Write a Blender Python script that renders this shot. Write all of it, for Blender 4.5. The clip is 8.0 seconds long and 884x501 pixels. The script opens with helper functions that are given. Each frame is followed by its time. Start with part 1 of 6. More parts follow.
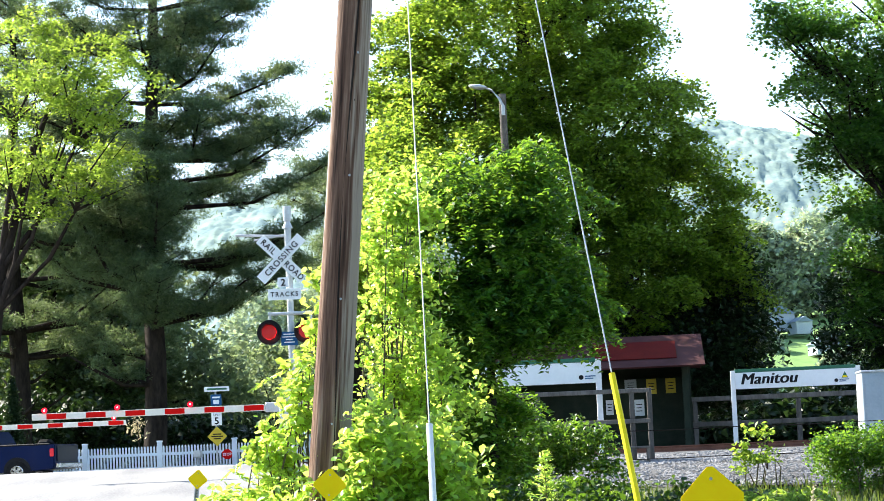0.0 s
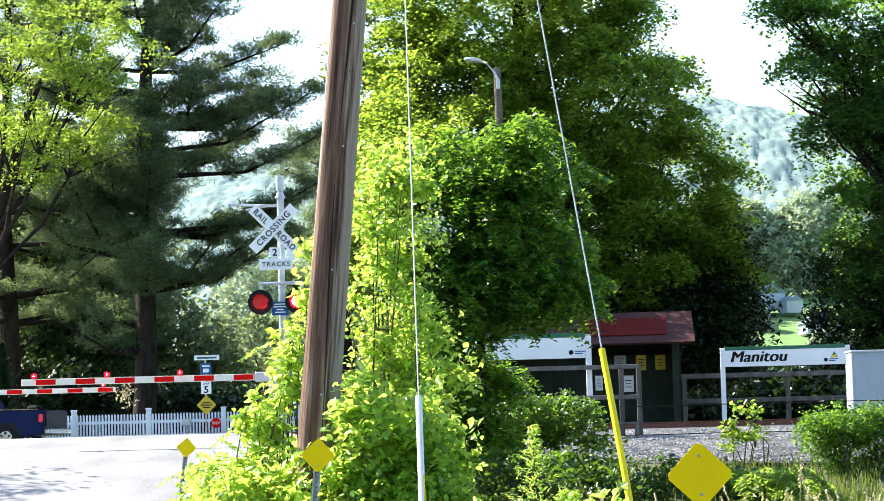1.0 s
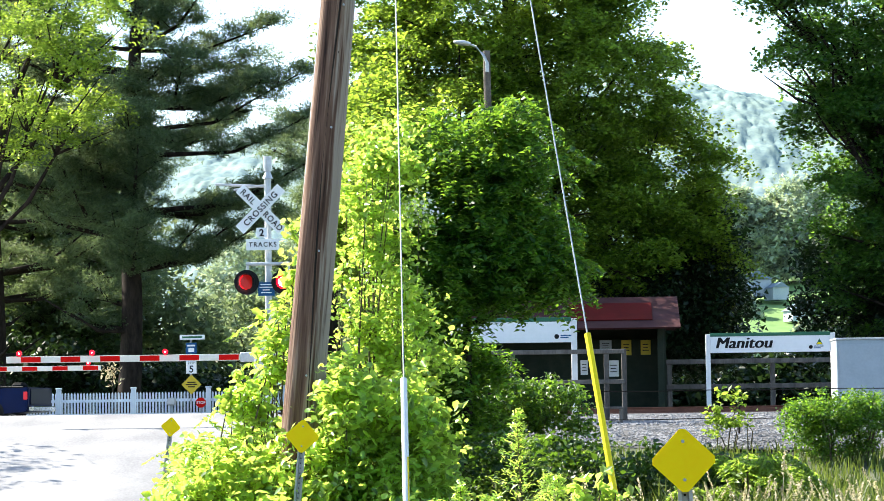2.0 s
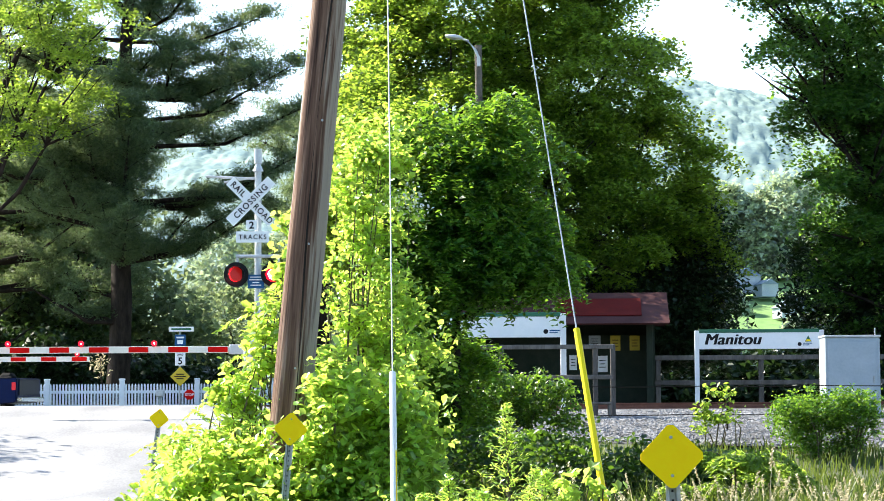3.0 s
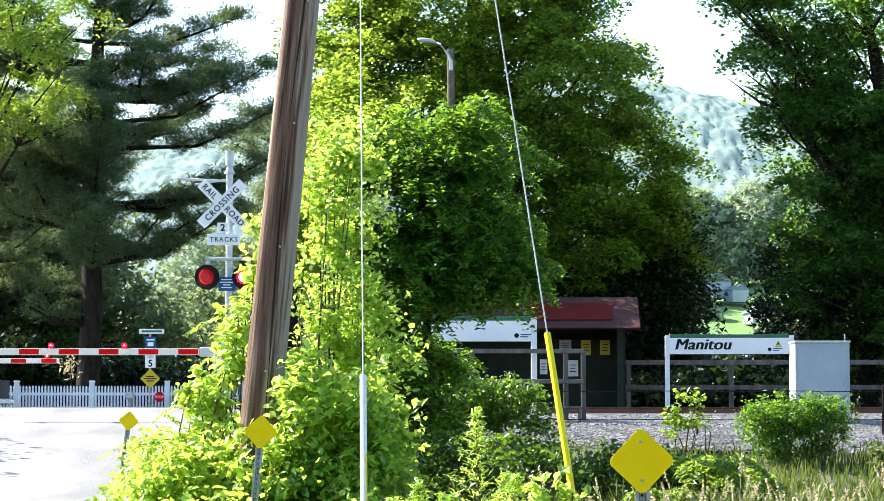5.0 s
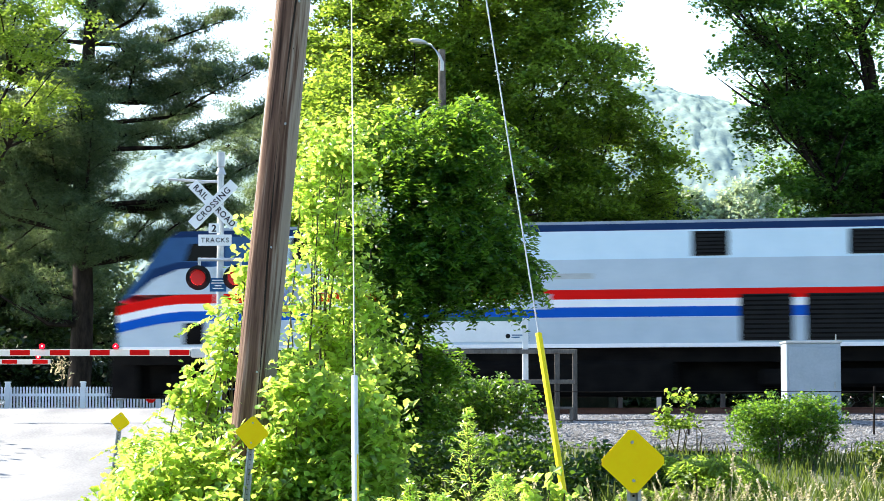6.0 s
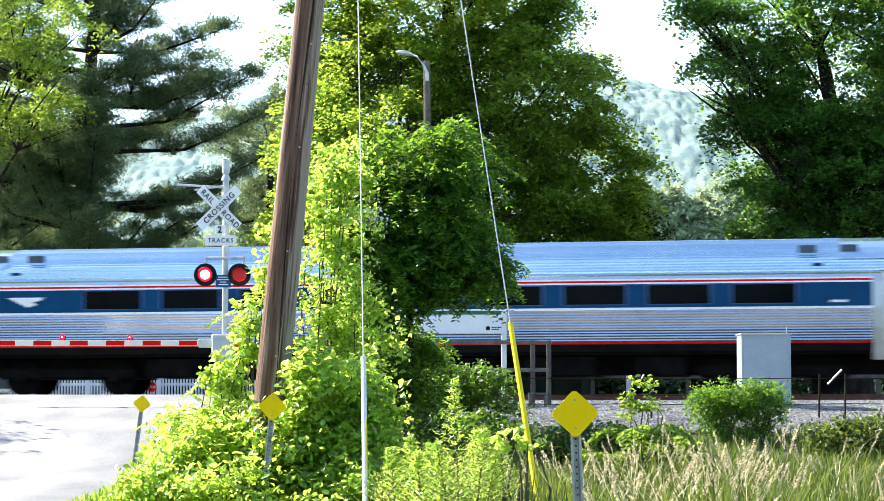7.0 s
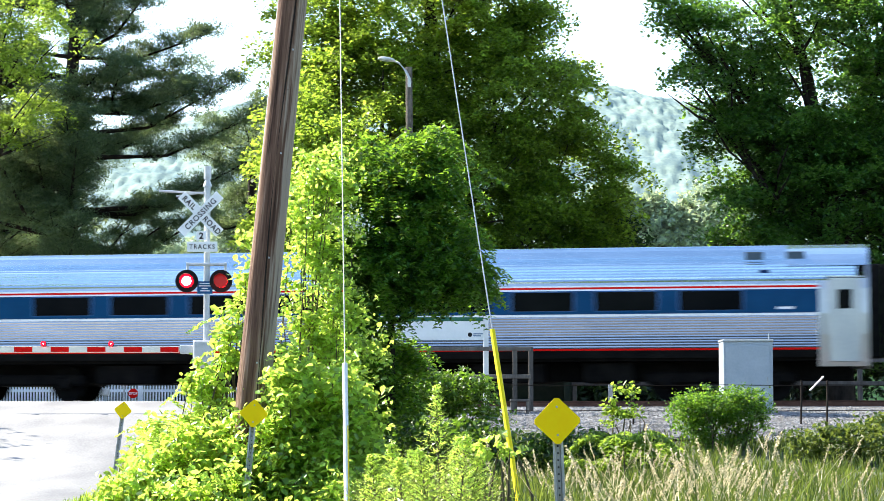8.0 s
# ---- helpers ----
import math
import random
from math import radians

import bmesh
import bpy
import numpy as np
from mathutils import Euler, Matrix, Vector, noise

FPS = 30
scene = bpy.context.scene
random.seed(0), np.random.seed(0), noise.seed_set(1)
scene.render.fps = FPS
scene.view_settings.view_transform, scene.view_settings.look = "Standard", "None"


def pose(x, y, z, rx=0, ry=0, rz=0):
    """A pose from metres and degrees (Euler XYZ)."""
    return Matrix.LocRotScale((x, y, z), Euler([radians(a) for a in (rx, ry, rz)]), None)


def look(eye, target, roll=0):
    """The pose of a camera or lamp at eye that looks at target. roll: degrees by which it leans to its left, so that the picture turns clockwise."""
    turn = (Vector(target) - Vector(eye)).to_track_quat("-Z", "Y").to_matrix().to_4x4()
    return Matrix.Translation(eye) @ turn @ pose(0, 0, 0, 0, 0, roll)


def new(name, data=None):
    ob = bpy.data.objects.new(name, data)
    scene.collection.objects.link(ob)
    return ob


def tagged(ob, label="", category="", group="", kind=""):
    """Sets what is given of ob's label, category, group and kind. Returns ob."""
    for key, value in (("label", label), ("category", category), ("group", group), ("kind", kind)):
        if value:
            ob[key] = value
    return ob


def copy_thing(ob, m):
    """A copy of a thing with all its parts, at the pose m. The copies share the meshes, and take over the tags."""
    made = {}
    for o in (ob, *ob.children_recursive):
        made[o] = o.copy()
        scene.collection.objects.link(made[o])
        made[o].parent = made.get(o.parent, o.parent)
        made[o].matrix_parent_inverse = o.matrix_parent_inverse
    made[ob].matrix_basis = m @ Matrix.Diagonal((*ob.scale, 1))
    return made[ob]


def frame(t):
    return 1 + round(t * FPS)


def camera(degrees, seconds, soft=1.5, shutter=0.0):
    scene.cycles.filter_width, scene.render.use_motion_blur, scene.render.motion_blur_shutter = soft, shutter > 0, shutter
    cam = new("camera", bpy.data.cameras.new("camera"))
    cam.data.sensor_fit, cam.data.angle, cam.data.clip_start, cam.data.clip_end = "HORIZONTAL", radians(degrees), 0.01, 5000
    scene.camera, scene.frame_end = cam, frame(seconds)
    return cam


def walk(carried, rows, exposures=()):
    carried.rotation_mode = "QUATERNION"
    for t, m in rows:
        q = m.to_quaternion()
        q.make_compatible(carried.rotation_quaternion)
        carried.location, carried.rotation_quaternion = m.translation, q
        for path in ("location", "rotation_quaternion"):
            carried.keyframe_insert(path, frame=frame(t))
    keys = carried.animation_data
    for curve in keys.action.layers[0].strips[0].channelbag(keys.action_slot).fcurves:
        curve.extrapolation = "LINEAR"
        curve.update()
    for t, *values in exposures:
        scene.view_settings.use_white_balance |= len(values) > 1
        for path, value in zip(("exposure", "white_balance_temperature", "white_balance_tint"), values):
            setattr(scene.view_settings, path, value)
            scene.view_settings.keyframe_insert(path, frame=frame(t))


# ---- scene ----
cam = camera(22.2, 8.0, soft=0.85, shutter=0.22)
# seconds, x, y, z of the eye; yaw, pitch, lean to the right
ROWS = [
    (0.0, 0.000, 0.000, 1.500, 1.325, 5.476, 2.434),
    (0.5, 0.000, 0.000, 1.500, 1.255, 5.116, 1.870),
    (1.0, 0.000, 0.000, 1.500, 1.146, 4.777, 1.444),
    (1.5, 0.000, 0.000, 1.500, 0.928, 4.496, 1.067),
    (2.0, 0.000, 0.000, 1.500, 0.819, 4.328, 0.740),
    (3.5, 0.000, 0.000, 1.500, 0.407, 4.158, 0.104),
    (4.0, 0.000, 0.000, 1.500, 0.174, 4.162, 0.053),
    (4.5, 0.000, 0.000, 1.500, 0.000, 4.230, 0.000),
    (6.0, 0.000, 0.000, 1.500, -0.392, 4.279, 0.059),
    (6.45, 0.000, 0.000, 1.500, -0.385, 4.268, 0.034),
    (6.7, -0.083, -2.910, 1.363, -0.673, 4.154, 0.034),
    (7.0, -0.123, -4.416, 1.281, -0.857, 4.143, 0.034),
    (7.5, -0.122, -4.385, 1.284, -1.120, 4.290, 0.034),
    (8.0, -0.120, -4.358, 1.286, -1.314, 4.304, 0.034),
]
walk(cam, [(t, pose(x, y, z, 90 + pitch, 0, yaw) @ pose(0, 0, 0, 0, 0, -lean)) for t, x, y, z, yaw, pitch, lean in ROWS],
     exposures=[(0.0, 1.74, 6500, 9.4), (8.0, 1.74, 6500, 9.4)])

# ---- light ----
SUN_AZ, SUN_EL = -56.0, 41.0      # degrees from the view axis (minus: to the left), above the horizon
world = bpy.data.worlds.new("sky")
scene.world = world
world.use_nodes = True
wn = world.node_tree
sky = wn.nodes.new("ShaderNodeTexSky")
sky.sky_type = "NISHITA"
sky.sun_disc = False
sky.sun_elevation, sky.sun_rotation = radians(SUN_EL), radians(SUN_AZ)
sky.dust_density = 0.6
sky.air_density, sky.ozone_density = 1.0, 1.0
wn.links.new(sky.outputs[0], wn.nodes["Background"].inputs[0])
wn.nodes["Background"].inputs[1].default_value = 0.125
sun = new("sun", bpy.data.lights.new("sun", "SUN"))
sun.data.energy, sun.data.angle, sun.data.color = 5.0, radians(0.55), (1.0, 0.93, 0.80)
sd = Vector((math.sin(radians(SUN_AZ)) * math.cos(radians(SUN_EL)), math.cos(radians(SUN_AZ)) * math.cos(radians(SUN_EL)), math.sin(radians(SUN_EL))))
sun.matrix_world = look(sd * 200, (0, 0, 0))


# ---- materials ----
def links(m):
    m.use_nodes = True
    n = m.node_tree
    return n, n.nodes["Principled BSDF"]


def paint(name, a, b, rough=0.5, metal=0.0, scale=6.0, fine=60.0, bump=0.15, stretch=(1, 1, 1), per_piece=0.0, coat=0.0, spec=0.5):
    """A surface that wanders between two colours at two scales, with a fine relief."""
    m = bpy.data.materials.new(name)
    n, bsdf = links(m)
    N, L = n.nodes.new, n.links.new
    co = N("ShaderNodeTexCoord")
    mp = N("ShaderNodeMapping")
    mp.inputs["Scale"].default_value = stretch
    L(co.outputs["Object"], mp.inputs[0])
    n1, n2 = N("ShaderNodeTexNoise"), N("ShaderNodeTexNoise")
    n1.inputs["Scale"].default_value, n2.inputs["Scale"].default_value = scale, fine
    n1.inputs["Detail"].default_value = 5
    L(mp.outputs[0], n1.inputs["Vector"])
    L(mp.outputs[0], n2.inputs["Vector"])
    add = N("ShaderNodeMath")
    add.operation = "MULTIPLY_ADD"
    L(n2.outputs[0], add.inputs[0])
    add.inputs[1].default_value = 0.45
    L(n1.outputs[0], add.inputs[2])
    rg = N("ShaderNodeMapRange")
    rg.inputs[1].default_value, rg.inputs[2].default_value = 0.5, 0.95
    L(add.outputs[0], rg.inputs[0])
    mix = N("ShaderNodeMix")
    mix.data_type = "RGBA"
    mix.inputs[6].default_value, mix.inputs[7].default_value = (*a, 1), (*b, 1)
    L(rg.outputs[0], mix.inputs[0])
    out = mix.outputs[2]
    if per_piece:
        oi = N("ShaderNodeObjectInfo")
        hs = N("ShaderNodeHueSaturation")
        mr = N("ShaderNodeMapRange")
        mr.inputs[3].default_value, mr.inputs[4].default_value = 1 - per_piece, 1 + per_piece
        L(oi.outputs["Random"], mr.inputs[0])
        L(mr.outputs[0], hs.inputs["Value"])
        L(out, hs.inputs["Color"])
        out = hs.outputs[0]
    L(out, bsdf.inputs["Base Color"])
    bsdf.inputs["Roughness"].default_value, bsdf.inputs["Metallic"].default_value = rough, metal
    bsdf.inputs["Coat Weight"].default_value = coat
    bsdf.inputs["Specular IOR Level"].default_value = spec
    if bump:
        bp = N("ShaderNodeBump")
        bp.inputs["Strength"].default_value, bp.inputs["Distance"].default_value = bump, 0.02
        L(add.outputs[0], bp.inputs["Height"])
        L(bp.outputs[0], bsdf.inputs["Normal"])
    return m


def streaked(name, tones, rough=0.85):
    """Weathered wood: long streaks and cracks up the grain, with broad paler patches."""
    m = bpy.data.materials.new(name)
    n, bsdf = links(m)
    N, L = n.nodes.new, n.links.new
    co = N("ShaderNodeTexCoord")
    hs = []
    for sc, st, det in ((1.0, (28, 28, 1.0), 6), (1.0, (9, 9, 0.7), 4), (1.0, (70, 70, 2.6), 4)):
        mp = N("ShaderNodeMapping")
        mp.inputs["Scale"].default_value = st
        L(co.outputs["Object"], mp.inputs[0])
        t = N("ShaderNodeTexNoise")
        t.inputs["Scale"].default_value, t.inputs["Detail"].default_value = sc, det
        L(mp.outputs[0], t.inputs["Vector"])
        hs.append(t.outputs[0])
    a = N("ShaderNodeMath")
    a.operation = "MULTIPLY_ADD"
    L(hs[1], a.inputs[0])
    a.inputs[1].default_value = 0.9
    L(hs[0], a.inputs[2])
    b = N("ShaderNodeMath")
    b.operation = "MULTIPLY_ADD"
    L(hs[2], b.inputs[0])
    b.inputs[1].default_value = 0.5
    L(a.outputs[0], b.inputs[2])
    rg = N("ShaderNodeMapRange")
    rg.inputs[1].default_value, rg.inputs[2].default_value = 0.85, 1.55
    L(b.outputs[0], rg.inputs[0])
    cr = N("ShaderNodeValToRGB")
    while len(cr.color_ramp.elements) < len(tones):
        cr.color_ramp.elements.new(0.5)
    for e, (p, c) in zip(cr.color_ramp.elements, tones):
        e.position, e.color = p, (*c, 1)
    L(rg.outputs[0], cr.inputs[0])
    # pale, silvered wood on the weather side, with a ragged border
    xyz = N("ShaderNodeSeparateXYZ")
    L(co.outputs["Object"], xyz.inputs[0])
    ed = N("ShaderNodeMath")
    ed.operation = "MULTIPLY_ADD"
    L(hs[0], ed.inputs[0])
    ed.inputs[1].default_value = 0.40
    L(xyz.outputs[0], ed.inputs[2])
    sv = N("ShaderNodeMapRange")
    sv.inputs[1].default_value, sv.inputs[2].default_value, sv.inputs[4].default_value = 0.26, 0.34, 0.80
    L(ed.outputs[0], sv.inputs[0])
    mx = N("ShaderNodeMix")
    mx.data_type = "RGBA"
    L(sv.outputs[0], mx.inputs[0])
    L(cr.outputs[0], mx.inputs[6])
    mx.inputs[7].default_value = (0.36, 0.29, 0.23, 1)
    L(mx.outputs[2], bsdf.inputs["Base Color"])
    bsdf.inputs["Roughness"].default_value = rough
    bsdf.inputs["Specular IOR Level"].default_value = 0.25
    bp = N("ShaderNodeBump")
    bp.inputs["Strength"].default_value, bp.inputs["Distance"].default_value = 0.9, 0.012
    L(b.outputs[0], bp.inputs["Height"])
    L(bp.outputs[0], bsdf.inputs["Normal"])
    return m


def leaf(name, dark, light, through_col, translucent=0.45, gloss=0.12, rough=0.4, power=1.0):
    """Leaves: each island takes a tone between two greens; part of the light goes through."""
    m = bpy.data.materials.new(name)
    n, bsdf = links(m)
    N, L = n.nodes.new, n.links.new
    geo = N("ShaderNodeNewGeometry")
    pw = N("ShaderNodeMath")
    pw.operation = "POWER"
    L(geo.outputs["Random Per Island"], pw.inputs[0])
    pw.inputs[1].default_value = power
    mix, mixt = N("ShaderNodeMix"), N("ShaderNodeMix")
    for x in (mix, mixt):
        x.data_type = "RGBA"
        L(pw.outputs[0], x.inputs[0])
    mix.inputs[6].default_value, mix.inputs[7].default_value = (*dark, 1), (*light, 1)
    mixt.inputs[6].default_value, mixt.inputs[7].default_value = (*[c * 0.45 for c in through_col], 1), (*through_col, 1)
    L(mix.outputs[2], bsdf.inputs["Base Color"])
    bsdf.inputs["Roughness"].default_value = rough
    bsdf.inputs["Specular IOR Level"].default_value = gloss * 3
    tr = N("ShaderNodeBsdfTranslucent")
    L(mixt.outputs[2], tr.inputs[0])
    ms = N("ShaderNodeMixShader")
    ms.inputs[0].default_value = translucent
    L(bsdf.outputs[0], ms.inputs[1])
    L(tr.outputs[0], ms.inputs[2])
    L(ms.outputs[0], n.nodes["Material Output"].inputs[0])
    return m


def glow(name, colour, strength):
    m = bpy.data.materials.new(name)
    n, bsdf = links(m)
    bsdf.inputs["Base Color"].default_value = (*colour, 1)
    bsdf.inputs["Emission Color"].default_value = (*colour, 1)
    bsdf.inputs["Emission Strength"].default_value = strength
    return m


GRASS_GROUND = paint("meadow_soil", (0.03, 0.05, 0.015), (0.10, 0.10, 0.05), 0.95, scale=0.8, fine=9, bump=0.5)
ASPHALT = paint("worn_asphalt", (0.15, 0.15, 0.158), (0.28, 0.278, 0.272), 0.7, scale=0.9, fine=26, bump=0.4, stretch=(1, 0.4, 1), spec=0.3)
BALLAST = paint("ballast_bed", (0.05, 0.05, 0.052), (0.15, 0.148, 0.148), 0.95, scale=3, fine=25, bump=0.8, spec=0.1)
# broad darker patches in the colour stand in for tree shade on the stones
STONE = paint("ballast_stone", (0.11, 0.109, 0.11), (0.34, 0.338, 0.34), 0.9, scale=1.6, fine=40, bump=0.3, spec=0.2)
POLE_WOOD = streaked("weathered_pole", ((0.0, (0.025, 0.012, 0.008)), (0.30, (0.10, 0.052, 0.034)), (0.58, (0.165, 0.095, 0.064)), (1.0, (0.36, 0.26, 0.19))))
GREY_WOOD = paint("grey_timber", (0.055, 0.048, 0.042), (0.15, 0.135, 0.12), 0.85, scale=5, fine=40, bump=0.4, stretch=(1, 1, 0.2), per_piece=0.2)
DARK_WOOD = paint("dark_timber", (0.012, 0.022, 0.014), (0.026, 0.034, 0.022), 0.8, scale=4, fine=40, bump=0.3, spec=0.2)
BARK = paint("bark", (0.012, 0.009, 0.008), (0.042, 0.033, 0.027), 0.95, scale=4, fine=18, bump=1.0, stretch=(1, 1, 0.3), spec=0.1)
TWIG = paint("twig", (0.05, 0.04, 0.02), (0.13, 0.11, 0.06), 0.9, scale=5, fine=30, bump=0.3)
RUST = paint("rusty_rail", (0.09, 0.035, 0.022), (0.17, 0.075, 0.05), 0.75, metal=0.2, scale=4, fine=30, bump=0.3)
RAIL_TOP = paint("worn_rail_head", (0.35, 0.33, 0.31), (0.5, 0.48, 0.46), 0.3, metal=0.9, scale=4, fine=30, bump=0.05)
SLEEPER = paint("sleeper_wood", (0.05, 0.04, 0.032), (0.13, 0.11, 0.09), 0.9, scale=5, fine=30, bump=0.5, per_piece=0.25)
WHITE = paint("white_paint", (0.70, 0.70, 0.69), (0.82, 0.82, 0.81), 0.45, scale=3, fine=30, bump=0.06)
SIGN_WHITE = paint("sign_white", (0.80, 0.81, 0.81), (0.88, 0.88, 0.88), 0.4, scale=2, fine=20, bump=0.03)
# white paint with the blue of sky-lit shade put into its base colour
PICKET_WHITE = paint("shade_blued_picket_white", (0.68, 0.74, 0.83), (0.78, 0.83, 0.90), 0.5, scale=3, fine=25, bump=0.05, per_piece=0.06)
GATE_WHITE = paint("gate_cream", (0.74, 0.70, 0.60), (0.84, 0.80, 0.70), 0.5, scale=3, fine=30, bump=0.04, spec=0.1)
# green of the added woods behind the camera, there for reflections
WOODS_EDGE = paint("leafy_woods", (0.012, 0.030, 0.008), (0.075, 0.11, 0.025), 1.0, scale=0.5, fine=2.5, bump=0.0, spec=0.0)
BLACK = paint("black_paint", (0.006, 0.006, 0.007), (0.012, 0.012, 0.012), 0.5, scale=4, fine=30, bump=0.05, spec=0.15)
UNDER = paint("underframe_black", (0.003, 0.003, 0.0035), (0.012, 0.011, 0.010), 0.9, scale=3, fine=30, bump=0.2, spec=0.05)
RED = paint("signal_red", (0.62, 0.004, 0.003), (0.72, 0.007, 0.005), 0.5, scale=3, fine=30, bump=0.04, spec=0.08)
YELLOW = paint("marker_yellow", (1.0, 0.66, 0.0), (1.0, 0.72, 0.001), 0.5, scale=5, fine=40, bump=0.03, spec=0.15)
GUARD_YELLOW = paint("guard_yellow", (0.88, 0.66, 0.005), (0.95, 0.74, 0.02), 0.5, scale=5, fine=40, bump=0.05, spec=0.15)
GALV = paint("galvanised_steel", (0.32, 0.34, 0.35), (0.50, 0.51, 0.52), 0.45, metal=0.7, scale=8, fine=50, bump=0.1)
GALV_PAINT = paint("aluminium_paint", (0.42, 0.44, 0.45), (0.58, 0.59, 0.60), 0.45, metal=0.3, scale=5, fine=40, bump=0.08)
BOX_GREY = paint("cabinet_grey", (0.296, 0.352, 0.399), (0.370, 0.424, 0.476), 0.45, scale=2.5, fine=25, bump=0.05)
GREEN = paint("sign_green", (0.008, 0.10, 0.05), (0.014, 0.13, 0.065), 0.4, scale=3, fine=20, bump=0.03)
BLUE_SIGN = paint("sign_blue", (0.008, 0.075, 0.20), (0.014, 0.10, 0.25), 0.4, scale=3, fine=20, bump=0.03, spec=0.2)
ROOF_RED = paint("red_metal_roof", (0.050, 0.018, 0.018), (0.085, 0.034, 0.033), 0.6, scale=1.5, fine=20, bump=0.12, spec=0.15)
ROOF_PATCH = paint("bright_red_sheet", (0.085, 0.007, 0.006), (0.13, 0.011, 0.009), 0.6, scale=2, fine=20, bump=0.1, spec=0.1)
# blue sky reflection is put into this base colour; the steel itself is neutral
ROOF_STEEL = paint("sky_tinted_roof_steel", (0.42, 0.58, 0.70), (0.57, 0.71, 0.81), 0.2, metal=0.95, scale=1.2, fine=14, bump=0.03, stretch=(0.3, 1, 1))
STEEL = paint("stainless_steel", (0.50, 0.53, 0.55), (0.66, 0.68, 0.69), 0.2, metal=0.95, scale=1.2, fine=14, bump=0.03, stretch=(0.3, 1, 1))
STEEL_SMOOTH = paint("brushed_end_steel", (0.44, 0.46, 0.49), (0.56, 0.57, 0.58), 0.34, metal=0.8, scale=1.4, fine=14, bump=0.03)
COACH_BLUE = paint("coach_blue", (0.001, 0.042, 0.115), (0.002, 0.055, 0.145), 0.35, scale=2, fine=14, bump=0.02, spec=0.1)
FRAME_BLUE = paint("window_frame_blue", (0.012, 0.07, 0.20), (0.02, 0.09, 0.24), 0.3, scale=2, fine=14, bump=0.02)
VENT_GREY = paint("vent_grey", (0.05, 0.075, 0.10), (0.09, 0.12, 0.15), 0.6, scale=4, fine=30, bump=0.1, spec=0.1)
NAVY = paint("navy_paint", (0.004, 0.022, 0.085), (0.007, 0.03, 0.10), 0.32, scale=2, fine=14, bump=0.02, spec=0.12)
# the navy again, lightened because the light on the nose is put into it
CAB_BLUE = paint("lit_cab_navy", (0.010, 0.060, 0.17), (0.016, 0.08, 0.21), 0.3, scale=2, fine=14, bump=0.02, spec=0.3)
LOCO_GREY = paint("silver_grey_paint", (0.40, 0.49, 0.56), (0.48, 0.565, 0.63), 0.36, scale=1.5, fine=14, bump=0.02)
LOCO_LIGHT = paint("pale_grey_paint", (0.56, 0.72, 0.82), (0.63, 0.78, 0.87), 0.36, scale=1.5, fine=14, bump=0.02)
LOCO_BLUE = paint("stripe_blue", (0.001, 0.075, 0.42), (0.003, 0.095, 0.48), 0.32, scale=2, fine=14, bump=0.02, spec=0.1)
STRIPE_RED = paint("stripe_red", (0.66, 0.004, 0.003), (0.74, 0.006, 0.004), 0.4, scale=2, fine=14, bump=0.02, spec=0.08)
ROOF_GREY = paint("roof_grey", (0.30, 0.31, 0.32), (0.45, 0.46, 0.47), 0.5, scale=2, fine=14, bump=0.1)
TRUCK_BLUE = paint("truck_blue", (0.001, 0.007, 0.042), (0.002, 0.010, 0.055), 0.3, scale=1.5, fine=20, bump=0.01, coat=0.04, spec=0.12)
TAILGATE = paint("tailgate_dark", (0.002, 0.004, 0.014), (0.004, 0.006, 0.02), 0.35, scale=2, fine=20, bump=0.02, spec=0.15)
CHROME = paint("chrome", (0.62, 0.63, 0.64), (0.74, 0.74, 0.75), 0.18, metal=1.0, scale=4, fine=30, bump=0.03)
RUBBER = paint("tyre_rubber", (0.007, 0.007, 0.007), (0.018, 0.018, 0.018), 0.9, scale=6, fine=40, bump=0.2, spec=0.1)
WINDOW_DARK = paint("tinted_glass", (0.004, 0.005, 0.006), (0.008, 0.009, 0.010), 0.06, scale=1.2, fine=9, bump=0.0, spec=0.06)
# distance haze is put into the hill's base colour: pale and bluish
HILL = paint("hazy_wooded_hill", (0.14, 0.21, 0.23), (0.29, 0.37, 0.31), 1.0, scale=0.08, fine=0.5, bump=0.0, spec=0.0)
LAWN = paint("far_lawn", (0.13, 0.23, 0.075), (0.20, 0.31, 0.11), 1.0, scale=0.05, fine=0.6, bump=0.0, spec=0.1)
# the shaded side's blue-grey is put into the wall colour
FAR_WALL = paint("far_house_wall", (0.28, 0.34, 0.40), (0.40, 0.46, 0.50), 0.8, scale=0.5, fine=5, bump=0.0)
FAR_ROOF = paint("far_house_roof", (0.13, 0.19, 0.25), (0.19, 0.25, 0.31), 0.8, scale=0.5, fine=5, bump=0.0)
LAMP_ON = glow("lit_red_lens", (1.0, 0.0, 0.006), 3.0)
LAMP_CORE = glow("lit_lens_core", (1.0, 0.5, 0.45), 14.0)
LAMP_DIM = glow("dim_red_lens", (0.34, 0.006, 0.005), 0.16)
GATE_LAMP = glow("gate_lamp_lens", (0.9, 0.0, 0.012), 1.0)
TAIL = glow("tail_lamp", (0.6, 0.012, 0.02), 0.08)

L_MAPLE = leaf("maple_leaf", (0.010, 0.046, 0.012), (0.12, 0.21, 0.03), (0.64, 0.88, 0.09), 0.52, 0.08, power=1.4)
L_DARK = leaf("sumac_leaf", (0.004, 0.030, 0.012), (0.058, 0.17, 0.030), (0.46, 0.82, 0.06), 0.36, 0.06, power=1.6)
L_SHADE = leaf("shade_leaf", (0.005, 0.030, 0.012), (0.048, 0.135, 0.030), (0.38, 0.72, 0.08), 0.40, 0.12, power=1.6)
